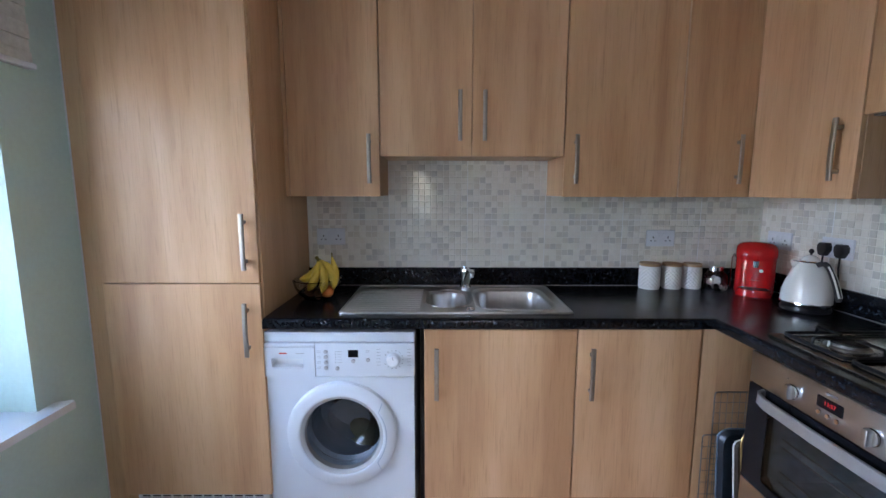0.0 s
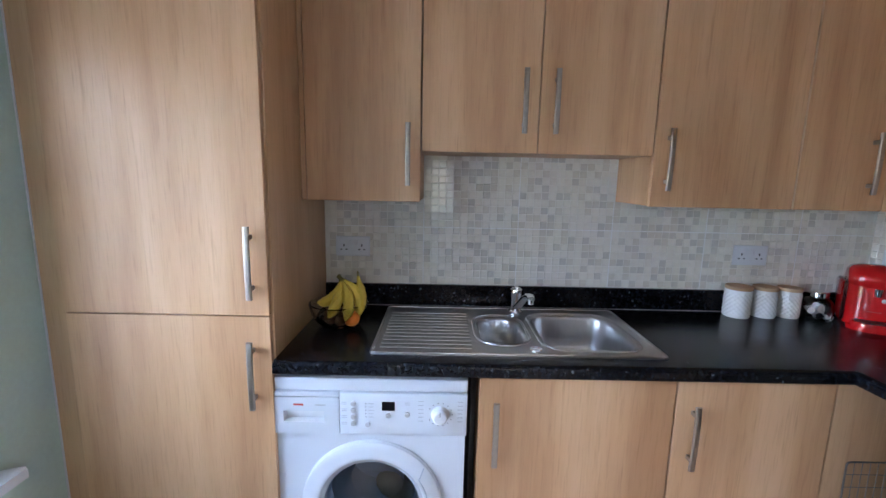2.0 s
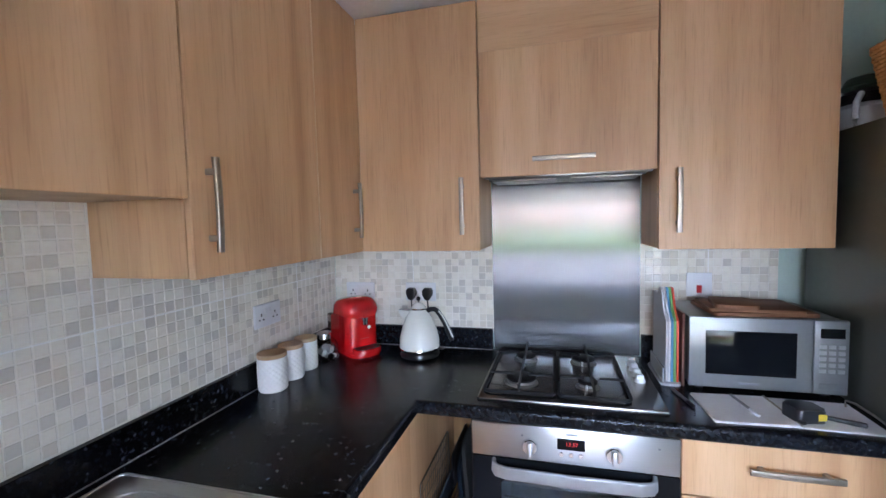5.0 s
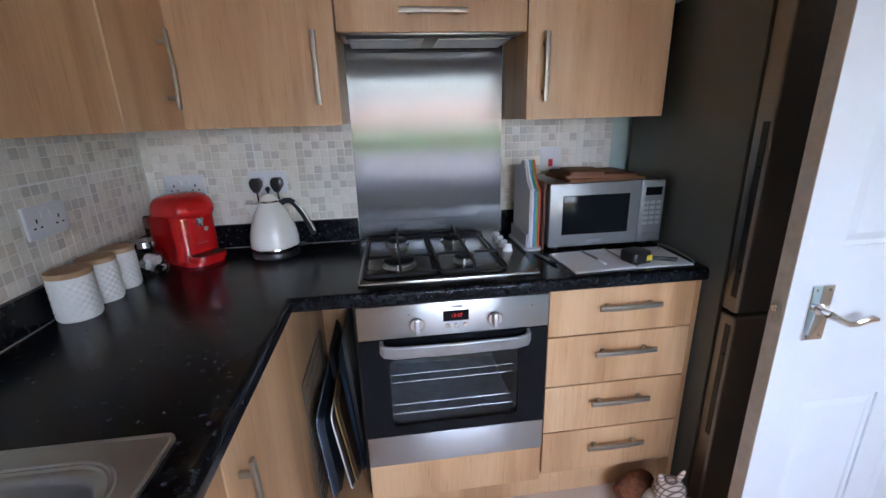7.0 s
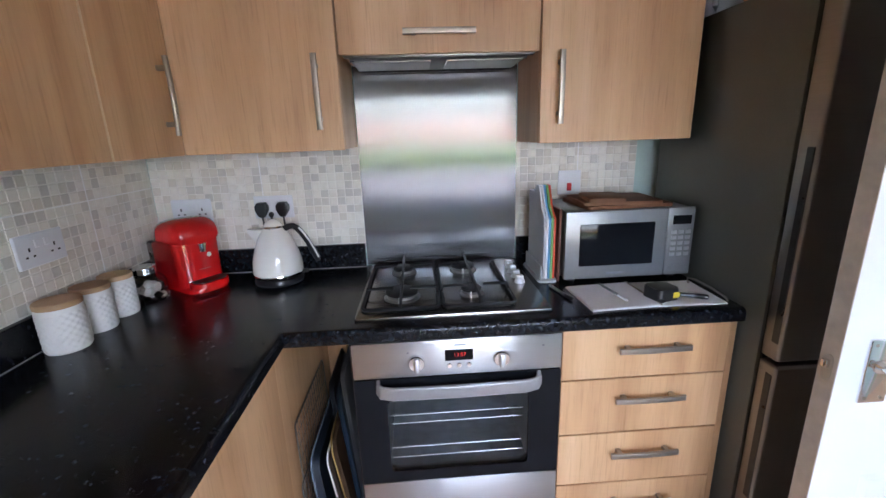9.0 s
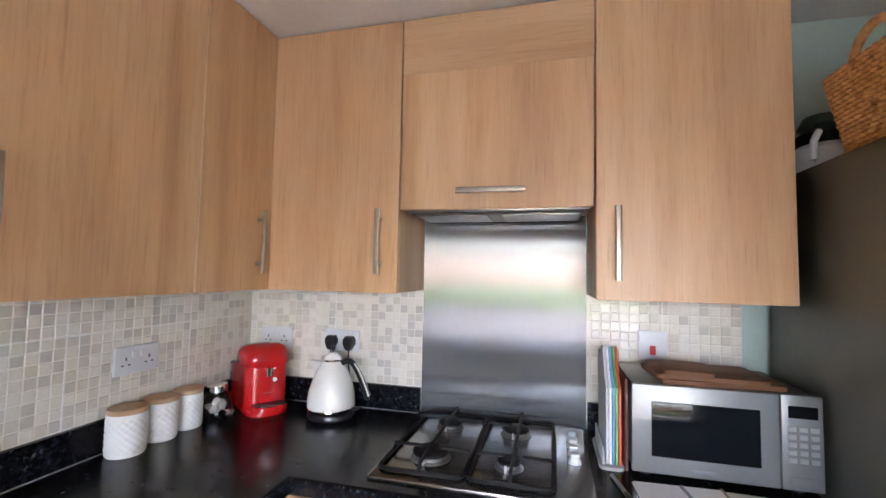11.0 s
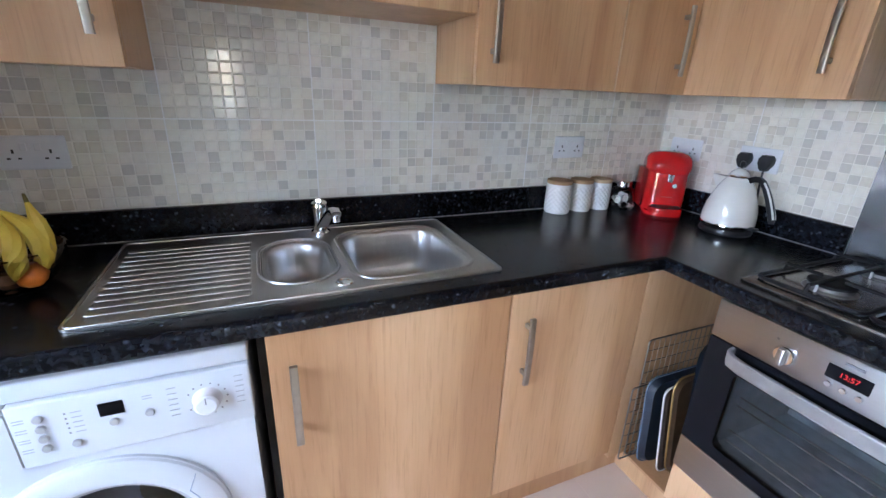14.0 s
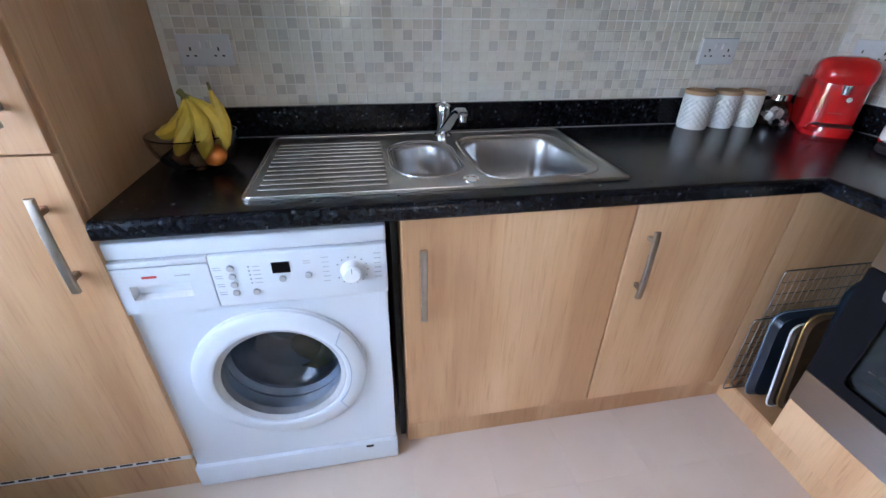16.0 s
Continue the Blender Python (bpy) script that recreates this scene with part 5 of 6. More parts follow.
# ---- trays in the slot beside the oven ----
def wire_rack(label, y, x0, x1, z0, z1, tilt, nx, nz):
    rk = thing("wire_rack", label, "wire rack", ((x0 + x1) / 2, y, z0), "racks and trays in the slot")
    m = pose((x0 + x1) / 2, y, z0, tilt)
    w, h = (x1 - x0) / 2, z1 - z0
    bm = tube([(x, 0, z) for x, z in rounded(-w, w, 0, h, 0.012, 3)], 0.0028, 6, True, up=(0, 1, 0))
    part("rim", moved(bm, m), M["wire"], rk)
    for k in range(1, nx):
        x = -w + 2 * w * k / nx
        part("wire", moved(tube([(x, 0, 0), (x, 0, h)], 0.0012, 5, up=(0, 1, 0)), m), M["wire"], rk)
    for k in range(1, nz):
        z = h * k / nz
        part("cross_wire", moved(tube([(-w, 0.002, z), (w, 0.002, z)], 0.0012, 5, up=(0, 1, 0)), m), M["wire"], rk)


wire_rack("chrome wire cooling rack standing against the panel", 1.640, 1.153, 1.53, 0.133, 0.615, -1.0, 15, 11)
wire_rack("smaller chrome wire rack leaning in the tray slot", 1.632, 1.112, 1.42, 0.133, 0.440, -1.0, 12, 6)


def tray(label, y, x0, z1, thick, tilt, mat, name="baking_tray", deep=0.012, r=0.03, w=0.42, rim=None):
    t = thing(name, label, "baking tray", (x0 + 0.2, y, 0.133), "racks and trays in the slot")
    m = pose(x0, y, 0.133, tilt)
    h = z1 - 0.133
    loops = []
    for g, d in ((0, 0), (0.004, 0.0), (0.012, deep), (0.02, deep)):
        loops.append([(x, -d, z) for x, z in rounded(g, w - g, g, h - g, r, 4)])
    back = [[(x, -d + thick, z) for x, z in rounded(g, w - g, g, h - g, r, 4)] for g, d in ((0.02, deep), (0.01, deep), (0.0, 0.0))]
    bm = loft(loops)
    loft(back[::-1], bm)
    part("tray", moved(bm, m), mat, t)
    if rim:
        part("rim", moved(tube([(x, 0.001, z) for x, z in rounded(0, w, 0, h, r, 4)], 0.0032, 6, True, up=(0, 1, 0)), m), rim, t, "contrasting rim")


NAVY = plain("navy_enamel", (0.010, 0.018, 0.030), 0.36, 0.1, 0.25, 20)
tray("dark blue baking dish standing on edge", 1.594, 1.160, 0.475, 0.004, -5, NAVY, "baking_dish", 0.020, 0.045, rim=plain("blue_grey_rim", (0.14, 0.19, 0.25), 0.25, 0.1, 0.1, 30))
tray("dark non-stick baking tray", 1.562, 1.370, 0.60, 0.003, -4, plain("dark_tray", (0.02, 0.02, 0.024), 0.35, 0.4, 0.2, 30), "baking_tray", 0.010, w=0.29)
tray("dark enamelled tray with a white rim standing on edge", 1.538, 1.196, 0.455, 0.004, -8, plain("dark_brown_tray", (0.035, 0.022, 0.016), 0.4, 0.1, 0.3, 30), "baking_tray", 0.008, rim=M["ceramic"])
tray("brown and gold patterned serving tray", 1.521, 1.215, 0.50, 0.003, -8, plain("brown_tray", (0.09, 0.05, 0.026), 0.35, 0.3, 0.4, 12), "serving_tray", 0.010, 0.05, rim=plain("gold_rim", (0.42, 0.27, 0.10), 0.35, 0.8, 0.1, 40))
tray("dark blue plate-like tray", 1.503, 1.255, 0.64, 0.003, -5, NAVY, "baking_tray", 0.008, 0.06, w=0.38)
tray("pale grey steel baking sheet", 1.490, 1.270, 0.70, 0.003, -4, M["microwave_silver"], "baking_sheet", 0.005, w=0.37)

# ---- canisters ----
def canister(label, x, y, r, h):
    c = thing("canister", label, "canister", (x, y, TOP), "canisters")
    bm = bmesh.new()
    seg, rows = 96, 30
    rings = [[bm.verts.new((0, 0, 0))]]
    prof = [(r * 0.93, 0.0), (r, 0.006)]
    for k in range(rows + 1):
        prof.append((r, 0.012 + (h - 0.022) * k / rows))
    prof.append((r * 0.985, h))
    for i, (rr, z) in enumerate(prof):
        ring = []
        for k in range(seg):
            d = 0.0007 * (abs((k + i) % 6 - 3) + abs((k - i) % 6 - 3) - 3) if 2 < i < rows + 1 else 0.0
            a = 2 * math.pi * k / seg
            ring.append(bm.verts.new(((rr - d) * math.cos(a), (rr - d) * math.sin(a), z)))
        rings.append(ring)
    for k in range(seg):
        bm.faces.new((rings[0][0], rings[1][(k + 1) % seg], rings[1][k]))
    for a, b_ in zip(rings[1:], rings[2:]):
        for k in range(seg):
            j = (k + 1) % seg
            bm.faces.new((a[k], a[j], b_[j], b_[k]))
    bm.faces.new(rings[-1])
    part("jar", bm, M["ceramic"], c, "embossed white ceramic jar", local=True)
    part("lid", lathe([(r * 0.99, h), (r * 1.01, h + 0.003), (r * 1.01, h + 0.011), (r * 0.98, h + 0.014), (0, h + 0.014)], 36), M["lid_wood"], c, "pale wooden lid", local=True)


canister("large white embossed ceramic canister with a wooden lid", 1.125, 2.176, 0.050, 0.117)
canister("white embossed ceramic canister with a wooden lid", 1.240, 2.180, 0.046, 0.115)
canister("smaller white embossed ceramic canister with a wooden lid", 1.343, 2.182, 0.044, 0.113)
JX, JY = 1.449, 2.160
jar = thing("glass_jar", "round glass jar of pale and dark capsules, steel lid", "jar", (JX, JY, TOP))
part("glass", lathe([(0, 0.0), (0.046, 0.0), (0.054, 0.008), (0.056, 0.03), (0.055, 0.062), (0.047, 0.080), (0.033, 0.092), (0.031, 0.100), (0.029, 0.100), (0.031, 0.090), (0.044, 0.078), (0.052, 0.060), (0.053, 0.030), (0.050, 0.010), (0, 0.006)], 32), M["clear_glass"], jar, local=True)
part("lid", lathe([(0.032, 0.094), (0.034, 0.096), (0.034, 0.114), (0.031, 0.118), (0, 0.118)], 28), M["chrome"], jar, "steel lid", local=True)
random.seed(4)
capsule = [mesh_from("capsule", lathe([(0, 0), (0.009, 0), (0.013, 0.017), (0.015, 0.019), (0, 0.019)], 12), m) for m in (M["paper"], M["black_plastic"], M["ceramic"])]
for k in range(22):
    a, rr = k * 2.4, (0.006, 0.030, 0.034)[k % 3]
    piece("capsule", capsule[k % 3], jar, (JX + rr * math.cos(a), JY + rr * math.sin(a), TOP + 0.016 + (k // 6) * 0.0125), (random.uniform(0, 180), random.uniform(0, 180), 0))

# ---- red coffee machine ----
coffee = thing("coffee_machine", "glossy red capsule coffee machine in the corner", "coffee machine", (1.587, 2.080, TOP), turn=-36)
# local: front towards -y
def lobe(w, y0, y1, r, z0, z1, bevel):
    return slab(rounded(-w, w, y0, y1, r, 7), z0, z1, bevel, seg=4)


part("column", lobe(0.079, -0.077, 0.105, 0.050, 0.012, 0.205, 0.030), M["red"], coffee, local=True)
side = [(0.108, 0.150), (0.106, 0.185), (0.090, 0.222), (0.055, 0.243), (0.0, 0.250), (-0.04, 0.246), (-0.072, 0.229), (-0.086, 0.203), (-0.086, 0.180), (-0.078, 0.166), (-0.02, 0.150)]
secs = []
for w, k in ((-0.082, 0.42), (-0.079, 0.62), (-0.071, 0.80), (-0.056, 0.92), (-0.036, 0.98), (-0.012, 1.0), (0.012, 1.0), (0.036, 0.98), (0.056, 0.92), (0.071, 0.80), (0.079, 0.62), (0.082, 0.42)):
    secs.append([(w, y * k, 0.195 + (z - 0.195) * k) for y, z in side])
bm = loft(secs)
bm.faces.new([v for v in bm.verts[:len(side)]][::-1])
part("head", bm, M["red"], coffee, "rounded glossy red head", local=True)
part("foot", lobe(0.072, -0.120, 0.105, 0.055, 0.0, 0.016, 0.005), M["red"], coffee, local=True)
part("drip_tray", slab(rounded(-0.064, 0.064, -0.138, -0.045, 0.046, 8), 0.016, 0.036, 0.004), M["red"], coffee, "red drip tray", local=True)
part("drip_grid", slab(rounded(-0.055, 0.055, -0.130, -0.060, 0.034, 8), 0.0362, 0.039, 0.001), M["black_plastic"], coffee, "dark drip grid", local=True)
part("nozzle", lathe([(0, -0.03), (0.011, -0.03), (0.014, 0.0), (0, 0.0)], 16, pose(0, -0.083, 0.166)), M["chrome"], coffee, "chrome nozzle", local=True)
part("badge", slab(disc(0.008, 20), 0, 0.0012, 0, pose(0.022, -0.0772, 0.12, 90)), M["ceramic"], coffee, "plain pale round mark", local=True)
part("mark_bar", box(-0.02, 0.02, -0.0782, -0.0765, 0.072, 0.075), M["red_ink"], coffee, local=True)
part("water_tank", box(-0.096, -0.070, -0.042, 0.098, 0.020, 0.176, 0.010, 3), glass("tank_plastic", (0.86, 0.70, 0.72), 0.05, 1.25), coffee, "clear smoky water tank", local=True)
part("button", lathe([(0, 0.004), (0.010, 0.003), (0.012, 0), (0, 0)], 16, pose(0.03, -0.02, 0.2475, 0, 0, 0)), M["chrome"], coffee, local=True)

# ---- kettle ----
kettle = thing("kettle", "cream white dome kettle with black handle on its base", "kettle", (1.585, 1.780, TOP))
part("power_base", lathe([(0, 0), (0.088, 0), (0.092, 0.008), (0.088, 0.022), (0.075, 0.028), (0, 0.028)], 36), M["black_plastic"], kettle, "black power base", local=True)
part("band", lathe([(0.084, 0.028), (0.0935, 0.031), (0.0945, 0.036), (0.093, 0.041)], 40), M["chrome"], kettle, "chrome band", local=True)
bm = bmesh.new()
prof = [(0.0935, 0.039), (0.093, 0.07), (0.090, 0.09), (0.0855, 0.11), (0.079, 0.13), (0.0715, 0.15), (0.063, 0.17), (0.053, 0.188), (0.043, 0.203), (0.036, 0.212)]
seg = 40
rings = []
for i, (rr, z) in enumerate(prof):
    rings.append([bm.verts.new(((rr - 0.0010 * ((k // 2 + i) % 2)) * math.cos(2 * math.pi * k / seg), (rr - 0.0010 * ((k // 2 + i) % 2)) * math.sin(2 * math.pi * k / seg), z)) for k in range(seg)])
for a, b_ in zip(rings, rings[1:]):
    for k in range(seg):
        j = (k + 1) % seg
        bm.faces.new((a[k], a[j], b_[j], b_[k]))
part("body", bm, M["kettle"], kettle, "cream enamel dome body", local=True)
part("lid_ring", lathe([(0.0365, 0.210), (0.0385, 0.214), (0.036, 0.218)], 32), M["chrome"], kettle, local=True)
lid = part("lid", lathe([(0.036, 0.216), (0.028, 0.230), (0.014, 0.240), (0.0, 0.243)], 32), M["kettle"], kettle, "cream lid", local=True)
part("lid_knob", lathe([(0.004, 0.240), (0.004, 0.248), (0.009, 0.254), (0.010, 0.261), (0.006, 0.268), (0, 0.270)], 16), M["black_plastic"], lid, "black lid knob", local=True)
bm = loft([[(-0.026, 0.030, 0.140), (0.026, 0.030, 0.140), (0.024, 0.030, 0.206), (-0.024, 0.030, 0.206)], [(-0.013, 0.074, 0.166), (0.013, 0.074, 0.166), (0.016, 0.072, 0.206), (-0.016, 0.072, 0.206)], [(-0.006, 0.097, 0.193), (0.006, 0.097, 0.193), (0.009, 0.096, 0.207), (-0.009, 0.096, 0.207)]])
part("spout", bm, M["kettle"], kettle, local=True)
pts = [(0, -0.038, 0.203), (0, -0.058, 0.212), (0, -0.076, 0.213), (0, -0.088, 0.206), (0, -0.104, 0.186), (0, -0.122, 0.156), (0, -0.139, 0.121), (0, -0.152, 0.088), (0, -0.156, 0.072)]
hd = part("handle", sweep(pts, rounded(-0.011, 0.011, -0.007, 0.007, 0.005, 3), up=(1, 0, 0), sizes=[1.0, 1.0, 1.0, 1.0, 1.0, 1.05, 1.1, 1.05, 0.7]), M["black_plastic"], kettle, "black curved handle", local=True)
part("handle_strip", sweep([(0, y - 0.0085, z + 0.001) for _, y, z in pts[3:-1]], rounded(-0.003, 0.003, -0.009, 0.009, 0.002, 2), up=(1, 0, 0)), M["kettle"], hd, "cream strip", local=True)
part("switch", box(-0.012, 0.012, -0.115, -0.088, 0.030, 0.042, 0.003), M["black_plastic"], kettle, local=True)

kettle.scale = (0.93, 0.93, 0.95)

# ---- fruit bowl ----
bowl = thing("fruit_bowl", "cut glass bowl of bananas and an orange on the worktop", "bowl", (-0.500, 1.970, TOP))
bm = bmesh.new()
prof = [(0.0, 0.0), (0.055, 0.0), (0.060, 0.004), (0.078, 0.02), (0.095, 0.045), (0.103, 0.07), (0.106, 0.088), (0.102, 0.090), (0.098, 0.070), (0.090, 0.048), (0.073, 0.025), (0.052, 0.010), (0.0, 0.008)]
seg = 48
rings = []
for i, (rr, z) in enumerate(prof):
    if rr < 1e-4:
        rings.append([bm.verts.new((0, 0, z))])
    else:
        rings.append([bm.verts.new(((rr + (0.003 * ((k + i) % 2) if 2 < i < 7 else 0)) * math.cos(2 * math.pi * k / seg), (rr + (0.003 * ((k + i) % 2) if 2 < i < 7 else 0)) * math.sin(2 * math.pi * k / seg), z)) for k in range(seg)])
for a, b_ in zip(rings, rings[1:]):
    for k in range(seg):
        j = (k + 1) % seg
        if len(a) == 1:
            bm.faces.new((a[0], b_[j], b_[k]))
        elif len(b_) == 1:
            bm.faces.new((a[k], a[j], b_[0]))
        else:
            bm.faces.new((a[k], a[j], b_[j], b_[k]))
part("glass", bm, M["clear_glass"], bowl, local=True)
hub = Vector((-0.486, 1.945, 1.098))
for end, way, bow in (((-0.082, -0.006, -0.088), (0.45, -0.35, -0.75), 0.030), ((-0.036, -0.040, -0.132), (0.65, -0.70, 0.0), 0.024), ((0.026, -0.048, -0.138), (0.75, -0.55, 0.25), 0.028),
                      ((0.066, -0.018, -0.132), (0.85, -0.2, 0.45), 0.034)):
    end, way = hub + Vector(end), Vector(way).normalized()
    pts, sz = [], []
    for i in range(13):
        u = i / 12
        pts.append(hub.lerp(end, u) + way * bow * math.sin(math.pi * u) ** 0.85)
        sz.append(0.26 + 0.74 * min(1, max(0, (u - 0.08) / 0.34)) if u < 0.78 else 1.0 - 0.72 * ((u - 0.78) / 0.22) ** 1.8)
    ba = thing("banana", "ripe yellow banana in the bunch in the bowl", "banana", tuple(end), "bananas")
    part("skin", tube(pts, 0.0195, 8, sizes=sz), M["banana"], ba)
    part("stalk", tube([hub + Vector((-0.010, 0.004, 0.010)), pts[0], pts[1]], 0.0068, 6, sizes=[1.2, 1, 0.8]), M["stalk"], ba, "dark stalk")
    part("tip", tube([pts[-1], pts[-1] + (pts[-1] - pts[-2]) * 0.3], 0.0045, 6), M["stalk"], ba)
ba = thing("banana", "single banana standing with its stalk up in the bowl", "banana", (-0.415, 1.95, 0.96), "bananas")
pts = [(-0.424, 1.940, 1.128), (-0.422, 1.940, 1.110), (-0.420, 1.940, 1.094), (-0.414, 1.938, 1.068), (-0.410, 1.935, 1.038), (-0.412, 1.935, 1.010), (-0.424, 1.940, 0.984), (-0.444, 1.945, 0.962)]
part("skin", tube(pts[1:], 0.0185, 8, up=(0, 1, 0), sizes=[0.24, 0.42, 0.82, 1, 1, 0.9, 0.3]), M["banana"], ba)
part("stalk", tube(pts[:2], 0.0042, 6, up=(0, 1, 0), sizes=[0.7, 1.1]), M["stalk"], ba, "dark stalk")
fruit = thing("orange", "orange lying in the glass bowl", "orange", (-0.442, 1.918, 0.930))
part("peel", lathe([(0, -0.028), (0.014, -0.0245), (0.0245, -0.014), (0.029, 0), (0.0245, 0.015), (0.014, 0.0245), (0.004, 0.027), (0, 0.0255)], 20, pose(-0.442, 1.918, 0.958)), M["orange"], fruit)
for k, (fx, fy, fz, rr) in enumerate(((-0.525, 1.94, 0.95, 0.026), (-0.485, 1.925, 0.945, 0.022), (-0.535, 1.98, 0.953, 0.028), (-0.48, 1.995, 0.95, 0.03))):
    f = thing("dried_fruit", "brown fruit at the bottom of the bowl", "fruit", (fx, fy, fz - rr), "fruit in the bowl")
    part("skin", lathe([(0, -rr), (rr * 0.6, -rr * 0.8), (rr, 0), (rr * 0.6, rr * 0.8), (0, rr)], 14, pose(fx, fy, fz)), M["nuts"], f)

# ---- sockets ----
def socket(label, at, turn, switched=True):
    so = thing("double_socket", label, "socket", at, "wall sockets", turn=turn)
    part("plate", box(-0.073, 0.073, -0.009, 0, -0.043, 0.043, 0.004, 3), M["socket"], so, local=True)
    for sx in (-0.038, 0.038):
        for px, pz, w, h in ((0, 0.004, 0.0025, 0.005), (-0.011, -0.014, 0.0038, 0.0022), (0.011, -0.014, 0.0038, 0.0022)):
            part("pin_hole", box(sx + px - w, sx + px + w, -0.0096, -0.0086, pz - h, pz + h), M["dark_gap"], so, local=True)
        if switched:
            part("switch", box(sx * 0.38 - 0.007, sx * 0.38 + 0.007, -0.0125, -0.0088, 0.006, 0.026, 0.0015, 1), M["socket"], so, local=True)
    return so


socket("white double wall socket above the canisters", (1.202, YB, 1.163), 0)
socket("white double wall socket above the fruit bowl", (-0.503, YB, 1.169), 0)
socket("white double wall socket behind the coffee machine", (XR, 2.117, 1.166), -90)
socket("white double wall socket above the kettle, both in use", (XR, 1.812, 1.168), -90)
for py in (1.853, 1.775):
    pl = thing("mains_plug", "black three-pin plug in the wall socket", "plug", (XR - 0.009, py, 1.165), "plugs above the kettle")
    bm = slab([(-0.012, -0.026), (-0.007, -0.034), (0.007, -0.034), (0.012, -0.026), (0.023, -0.008), (0.023, 0.010), (0.014, 0.022), (-0.014, 0.022), (-0.023, 0.010), (-0.023, -0.008)], 0, 0.028, 0.006, Matrix(((0, 0, -1, XR - 0.0098), (1, 0, 0, py), (0, 1, 0, 1.166), (0, 0, 0, 1))))
    part("body", bm, M["black_plastic"], pl)
    part("cable", tube([(XR - 0.025, py, 1.137), (XR - 0.03, py - 0.004, 1.09), (XR - 0.028, py - 0.01, 1.03), (XR - 0.030, py - 0.012, 0.96), (XR - 0.036, py - 0.01, TOP + 0.004), (1.66, py - 0.005, TOP + 0.004)], 0.0035, 8, up=(0, 1, 0)), M["black_plastic"], pl, "black cable")
sw = thing("cooker_switch", "white cooker switch with a red rocker on the tiles", "switch", (XR, 0.662, 1.217))
part("plate", box(XR - 0.009, XR, 0.617, 0.707, 1.170, 1.264, 0.003), M["socket"], sw)
part("rocker", box(XR - 0.014, XR - 0.008, 0.654, 0.672, 1.185, 1.215, 0.002), plain("red_rocker", (0.55, 0.02, 0.03), 0.35), sw, "red rocker")

# ---- stuffed squirrel by the drawers: one plain shape ----
plaid, nt, b = material("beige_plaid_cloth")
vec = coords(nt)
w1 = node(nt, "ShaderNodeTexWave", Scale=24.0, Distortion=1.2)
nt.links.new(vec.outputs[0], w1.inputs["Vector"])
w2 = node(nt, "ShaderNodeTexWave", Scale=21.0, Distortion=1.2)
w2.bands_direction = "Z"
nt.links.new(vec.outputs[0], w2.inputs["Vector"])
mu = node(nt, "ShaderNodeMath")
mu.operation = "MAXIMUM"
nt.links.new(w1.outputs["Fac"], mu.inputs[0])
nt.links.new(w2.outputs["Fac"], mu.inputs[1])
r = ramp(nt, mu.outputs[0], [(0.0, (0.56, 0.45, 0.38)), (0.80, (0.48, 0.37, 0.31)), (0.95, (0.13, 0.085, 0.065))])
nt.links.new(r.outputs[0], b.inputs["Base Color"])
b.inputs["Roughness"].default_value = 0.9


def blob(bm, at, r, stretch=(1, 1, 1), turn=(0, 0, 0)):
    got = bmesh.ops.create_uvsphere(bm, u_segments=18, v_segments=12, radius=r)
    bmesh.ops.transform(bm, matrix=pose(*at, *turn) @ Matrix.Diagonal((*stretch, 1)), verts=got["verts"])


bm = bmesh.new()
blob(bm, (1.020, 0.482, 0.070), 0.070, (0.9, 0.88, 1.0))
blob(bm, (0.998, 0.474, 0.172), 0.050, (0.95, 1.10, 0.95))
blob(bm, (0.960, 0.480, 0.156), 0.020, (1.0, 1, 0.8))
for yy, lean in ((0.508, 18), (0.436, -28)):
    blob(bm, (1.0, yy, 0.224), 0.014, (0.5, 0.75, 1.7), (-lean, 0, 0))
blob(bm, (0.995, 0.556, 0.070), 0.032, (1, 0.7, 1.5), (-25, 0, 0))
blob(bm, (0.975, 0.405, 0.045), 0.032, (0.9, 0.75, 1.7), (30, 0, 0))
for sgn in (-1, 1):
    blob(bm, (0.949, 0.478 + sgn * 0.014, 0.136), 0.012, (0.5, 1.2, 0.8), (sgn * 20, 0, 0))
for v in bm.verts:
    v.co.z = max(v.co.z, 0.001)
belly_faces = {f.index for f in bm.faces if 0.0 < f.calc_center_median().z < 0.15 and (f.calc_center_median() - Vector((1.020, 0.482, 0.070))).length < 0.0712}
squirrel = part("stuffed_toy", bm, plaid)
squirrel.data.materials.append(plain("cream_fleece", (0.62, 0.58, 0.52), 0.95, 0, 0.06, 80, 0.2))
for f in squirrel.data.polygons:
    if f.index in belly_faces:
        f.material_index = 1
tagged(squirrel, "cream and brown plaid stuffed squirrel doorstop on the floor", "stuffed toy")
log = thing("brown_bolster", "rust brown stuffed tail piece lying by the plinth", "stuffed toy", (1.10, 0.52, 0))
part("body", lathe([(0, -0.075), (0.028, -0.066), (0.040, -0.03), (0.044, 0.02), (0.034, 0.06), (0.016, 0.078), (0, 0.082)], 18, pose(1.095, 0.535, 0.100, 78, 0, 12)), plain("rust_fur", (0.15, 0.05, 0.022), 0.95, 0, 0.45, 60, 0.5), log)
part("base", lathe([(0, 0), (0.042, 0), (0.044, 0.03), (0.036, 0.07), (0, 0.075)], 14, pose(1.10, 0.535, 0)), plain("dark_rust", (0.07, 0.027, 0.016), 0.95, 0, 0.4, 60, 0.4), log)

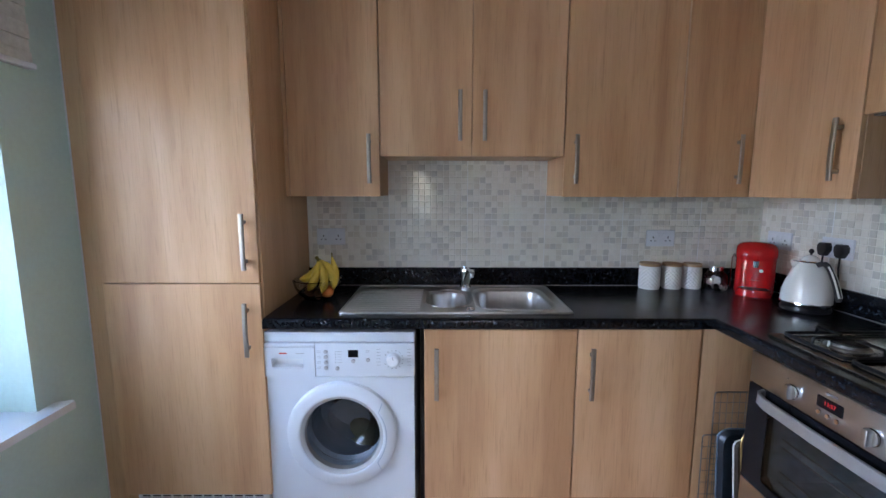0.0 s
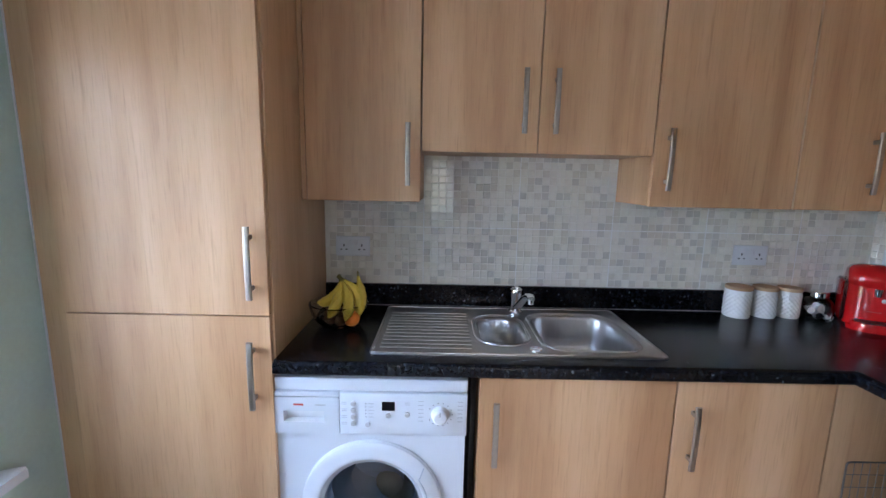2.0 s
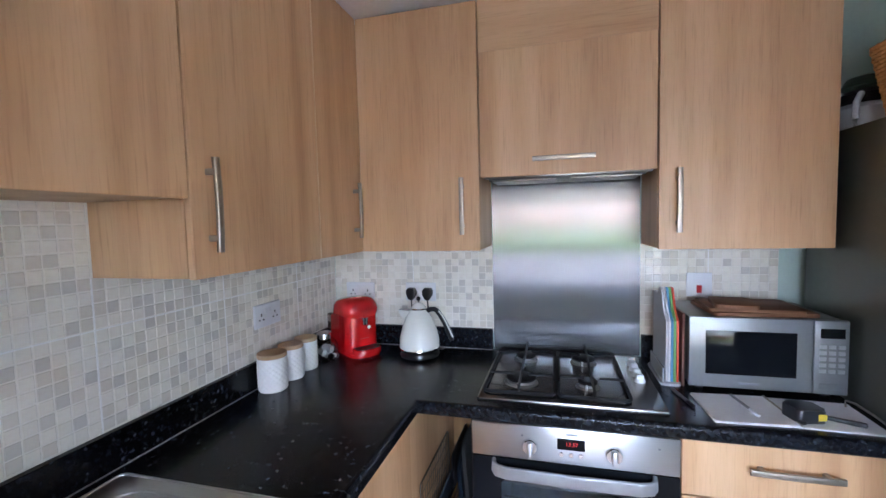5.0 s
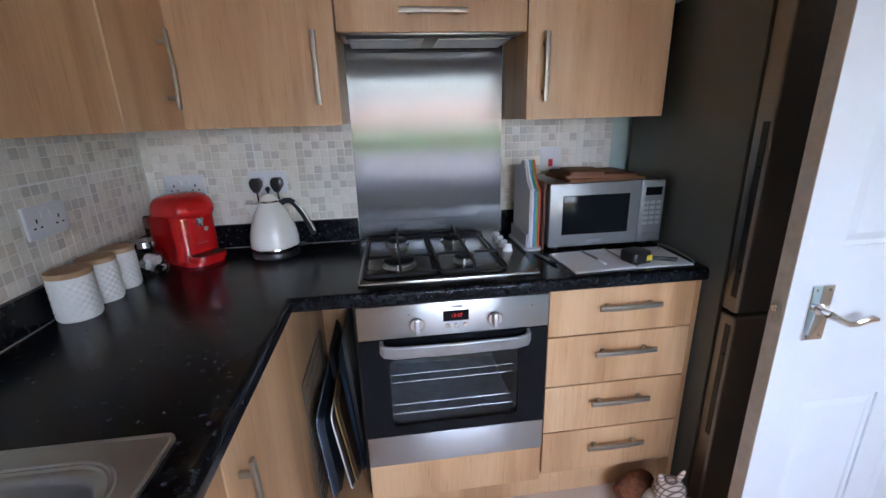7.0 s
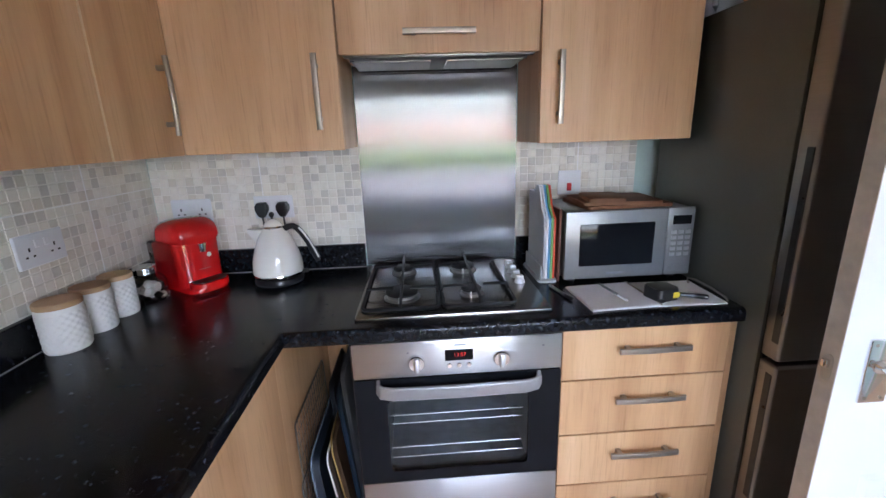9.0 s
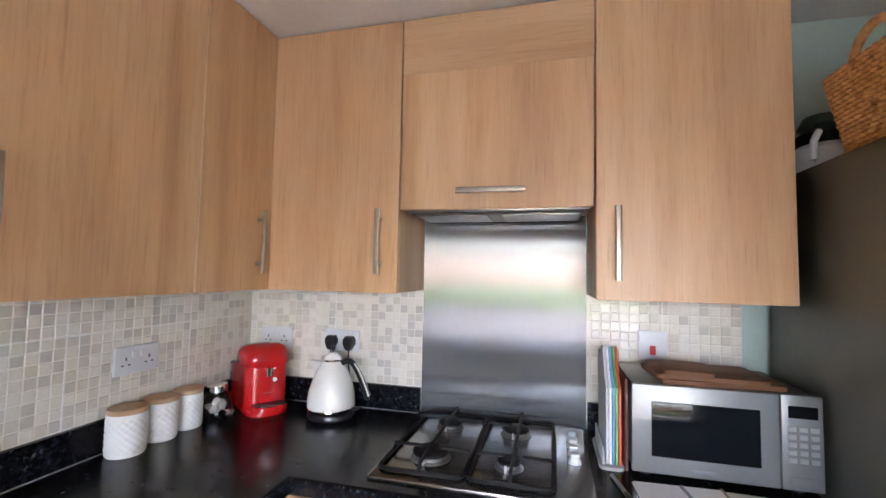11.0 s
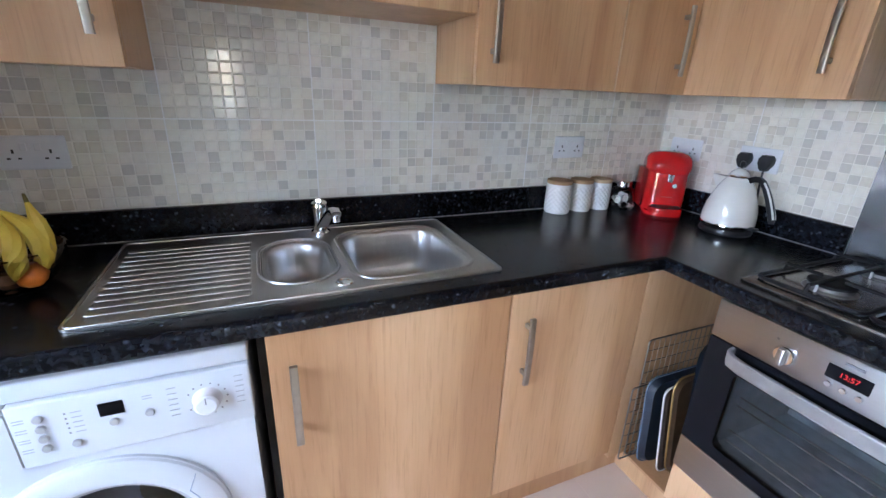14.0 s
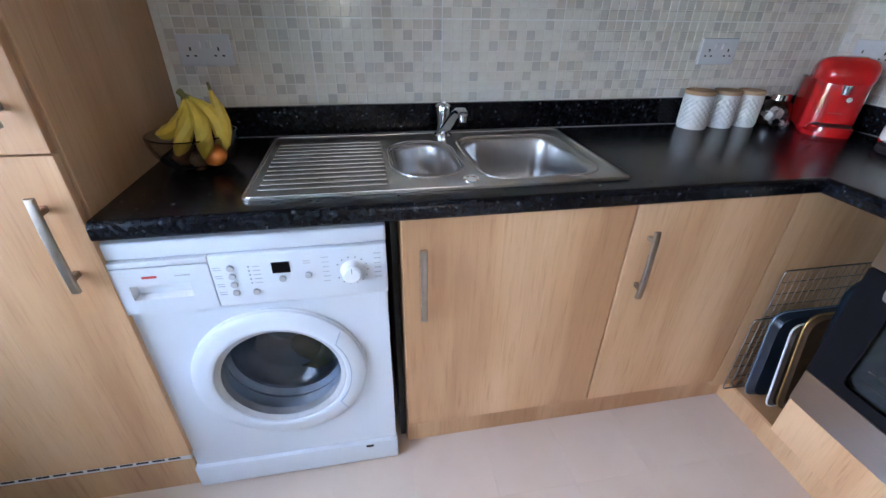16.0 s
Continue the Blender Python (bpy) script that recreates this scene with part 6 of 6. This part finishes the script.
# ---- outside the window ----
ground = tagged(part("ground", box(-420, 420, -400, 400, -0.9, -0.55), M["grass"], smooth=False), "green lawn outside the window", "lawn", kind="structure")
structure("pavement", box(-20, -1.66, -60, 60, -0.54, -0.35), plain("pale_paving", (0.36, 0.35, 0.335), 0.85, 0, 0.12, 3, 0.1), "pale paved parking area outside the window", "pavement")


def house(x, y, label):
    h = thing("house", label, "house", (x, y, -0.55), "houses outside")
    part("wall", box(x - 7, x, y - 5, y + 5, -0.55, 4.9), M["brick"], h, smooth=False)
    bm = loft([[(x + 0.4, y - 5.2, 4.85), (x + 0.4, y + 5.2, 4.85), (x - 7.4, y + 5.2, 4.85), (x - 7.4, y - 5.2, 4.85)], [(x - 3.4, y - 5.2, 7.4), (x - 3.4, y + 5.2, 7.4), (x - 3.6, y + 5.2, 7.4), (x - 3.6, y - 5.2, 7.4)]])
    part("roof", bm, M["roof"], h, "dark tiled roof", smooth=False)
    for wy in (-3.0, 0, 3.0):
        for wz in (0.5, 3.1):
            w = part("window", box(x, x + 0.04, y + wy - 0.7, y + wy + 0.7, wz, wz + 1.2, 0.01, 1), M["upvc"], h, "white framed window")
            part("pane", box(x + 0.02, x + 0.045, y + wy - 0.6, y + wy + 0.6, wz + 0.1, wz + 1.1), M["black_glass"], w, smooth=False)


for k in range(6):
    house(-86 - 2 * (k % 2), -32 + k * 13.5, "brick terraced house beyond the lawn")

# ---- mosaic tiles ----
PITCH, GAPW = 0.402 / 13, 0.0030
half = (PITCH - GAPW) / 2


def tile_verts(face):
    """A low cushion: eight corners, proud of the grout by 1.2 mm."""
    h, t = half, half - 0.0012
    low = [(-h, -h), (h, -h), (h, h), (-h, h)]
    top = [(-t, -t), (t, -t), (t, t), (-t, t)]
    if face == "y":
        return [(a, 0.0, b) for a, b in low] + [(a, -0.0014, b) for a, b in top]
    return [(0.0, -a, b) for a, b in low] + [(-0.0014, -a, b) for a, b in top]


TILE_FACES = [(4, 5, 6, 7), (0, 1, 5, 4), (1, 2, 6, 5), (2, 3, 7, 6), (3, 0, 4, 7)]
tile_mesh = bpy.data.meshes.new("tile")
tile_mesh.from_pydata(tile_verts("y"), [], TILE_FACES)
tile_mesh.materials.append(M["tile"])


def covered_back(x, z):
    return z > (1.553 if -0.2 < x < 0.6 else 1.40)


verts_, faces_ = [], []
count = 0
back_y = YB + 0.003 - 0.0004
k0 = int((-0.62 - 0.2) / PITCH)
for i in range(k0, 52):
    x = 0.2 + (i + 0.5) * PITCH
    if not -0.605 < x < XR - 0.012:
        continue
    for j in range(20):
        z = UP + 0.002 + (j + 0.5) * PITCH
        if covered_back(x, z):
            continue
        if -0.25 < x < 0.95 and z < 1.36 and count < 300:
            ob = new("tile", tile_mesh)
            ob.parent = wall_back
            ob.location = (x, back_y, z)
            count += 1
        else:
            n0 = len(verts_)
            verts_ += [(x + a, back_y + b_, z + c) for a, b_, c in tile_verts("y")]
            faces_ += [tuple(n0 + q for q in f) for f in TILE_FACES]
me = bpy.data.meshes.new("tiling")
me.from_pydata(verts_, [], faces_)
me.materials.append(M["tile"])
ob = new("tiling", me)
ob.parent = wall_back
tagged(ob, kind="stuff")
# hob wall: a grout bed and its tiles
bed = part("tile_bed", box(XR, XR + 0.0028, 0.395, YB, UP - 0.02, 1.40), M["grout"], wall_hob, "pale tiled area", smooth=False)
verts_, faces_ = [], []
for i in range(62):
    y = YB - (i + 0.5) * PITCH
    if y < 0.405 or 0.90 < y < 1.45:
        continue
    for j in range(13):
        z = UP + 0.002 + (j + 0.5) * PITCH
        if z > 1.39:
            continue
        n0 = len(verts_)
        verts_ += [(XR + a, y + b_, z + c) for a, b_, c in tile_verts("x")]
        faces_ += [tuple(n0 + q for q in f) for f in TILE_FACES]
me = bpy.data.meshes.new("tiling")
me.from_pydata(verts_, [], faces_)
me.materials.append(M["tile"])
ob = new("tiling", me)
ob.parent = wall_hob
tagged(ob, kind="stuff")

# ---- floor tiles ----
FP = 0.25
fm = mesh_from("floor_tile", box(-FP / 2 + 0.0002, FP / 2 - 0.0002, -FP / 2 + 0.0002, FP / 2 - 0.0002, -0.003, 0.0, 0.0004, 1), M["floor"])
x = 0.256 + FP / 2 - 7 * FP
while x < XR + 0.1:
    y = 1.472 + FP / 2 - 8 * FP
    while y < YB + 0.1:
        ob = new("floor_tile", fm)
        ob.parent = floor
        ob.location = (x, y, 0)
        y += FP
    x += FP

# wider white joints between the tile sheets
joint_mat = plain("white_joint", (0.84, 0.83, 0.81), 0.4, 0, 0.03, 60)
for x in (-0.202, 0.2, 0.602, 1.004, 1.406):
    top = 1.553 if -0.21 < x < 0.58 else 1.378
    part("joint", box(x - 0.0018, x + 0.0018, YB + 0.0008, YB + 0.003, UP, top), joint_mat, wall_back, smooth=False)
for y in (1.848, 0.63):
    part("joint", box(XR - 0.0022, XR + 0.0002, y - 0.0018, y + 0.0018, UP, 1.378), joint_mat, wall_hob, smooth=False)
part("joint", box(-0.60, XR - 0.002, YB + 0.0008, YB + 0.003, 1.2542, 1.2572), joint_mat, wall_back, smooth=False)
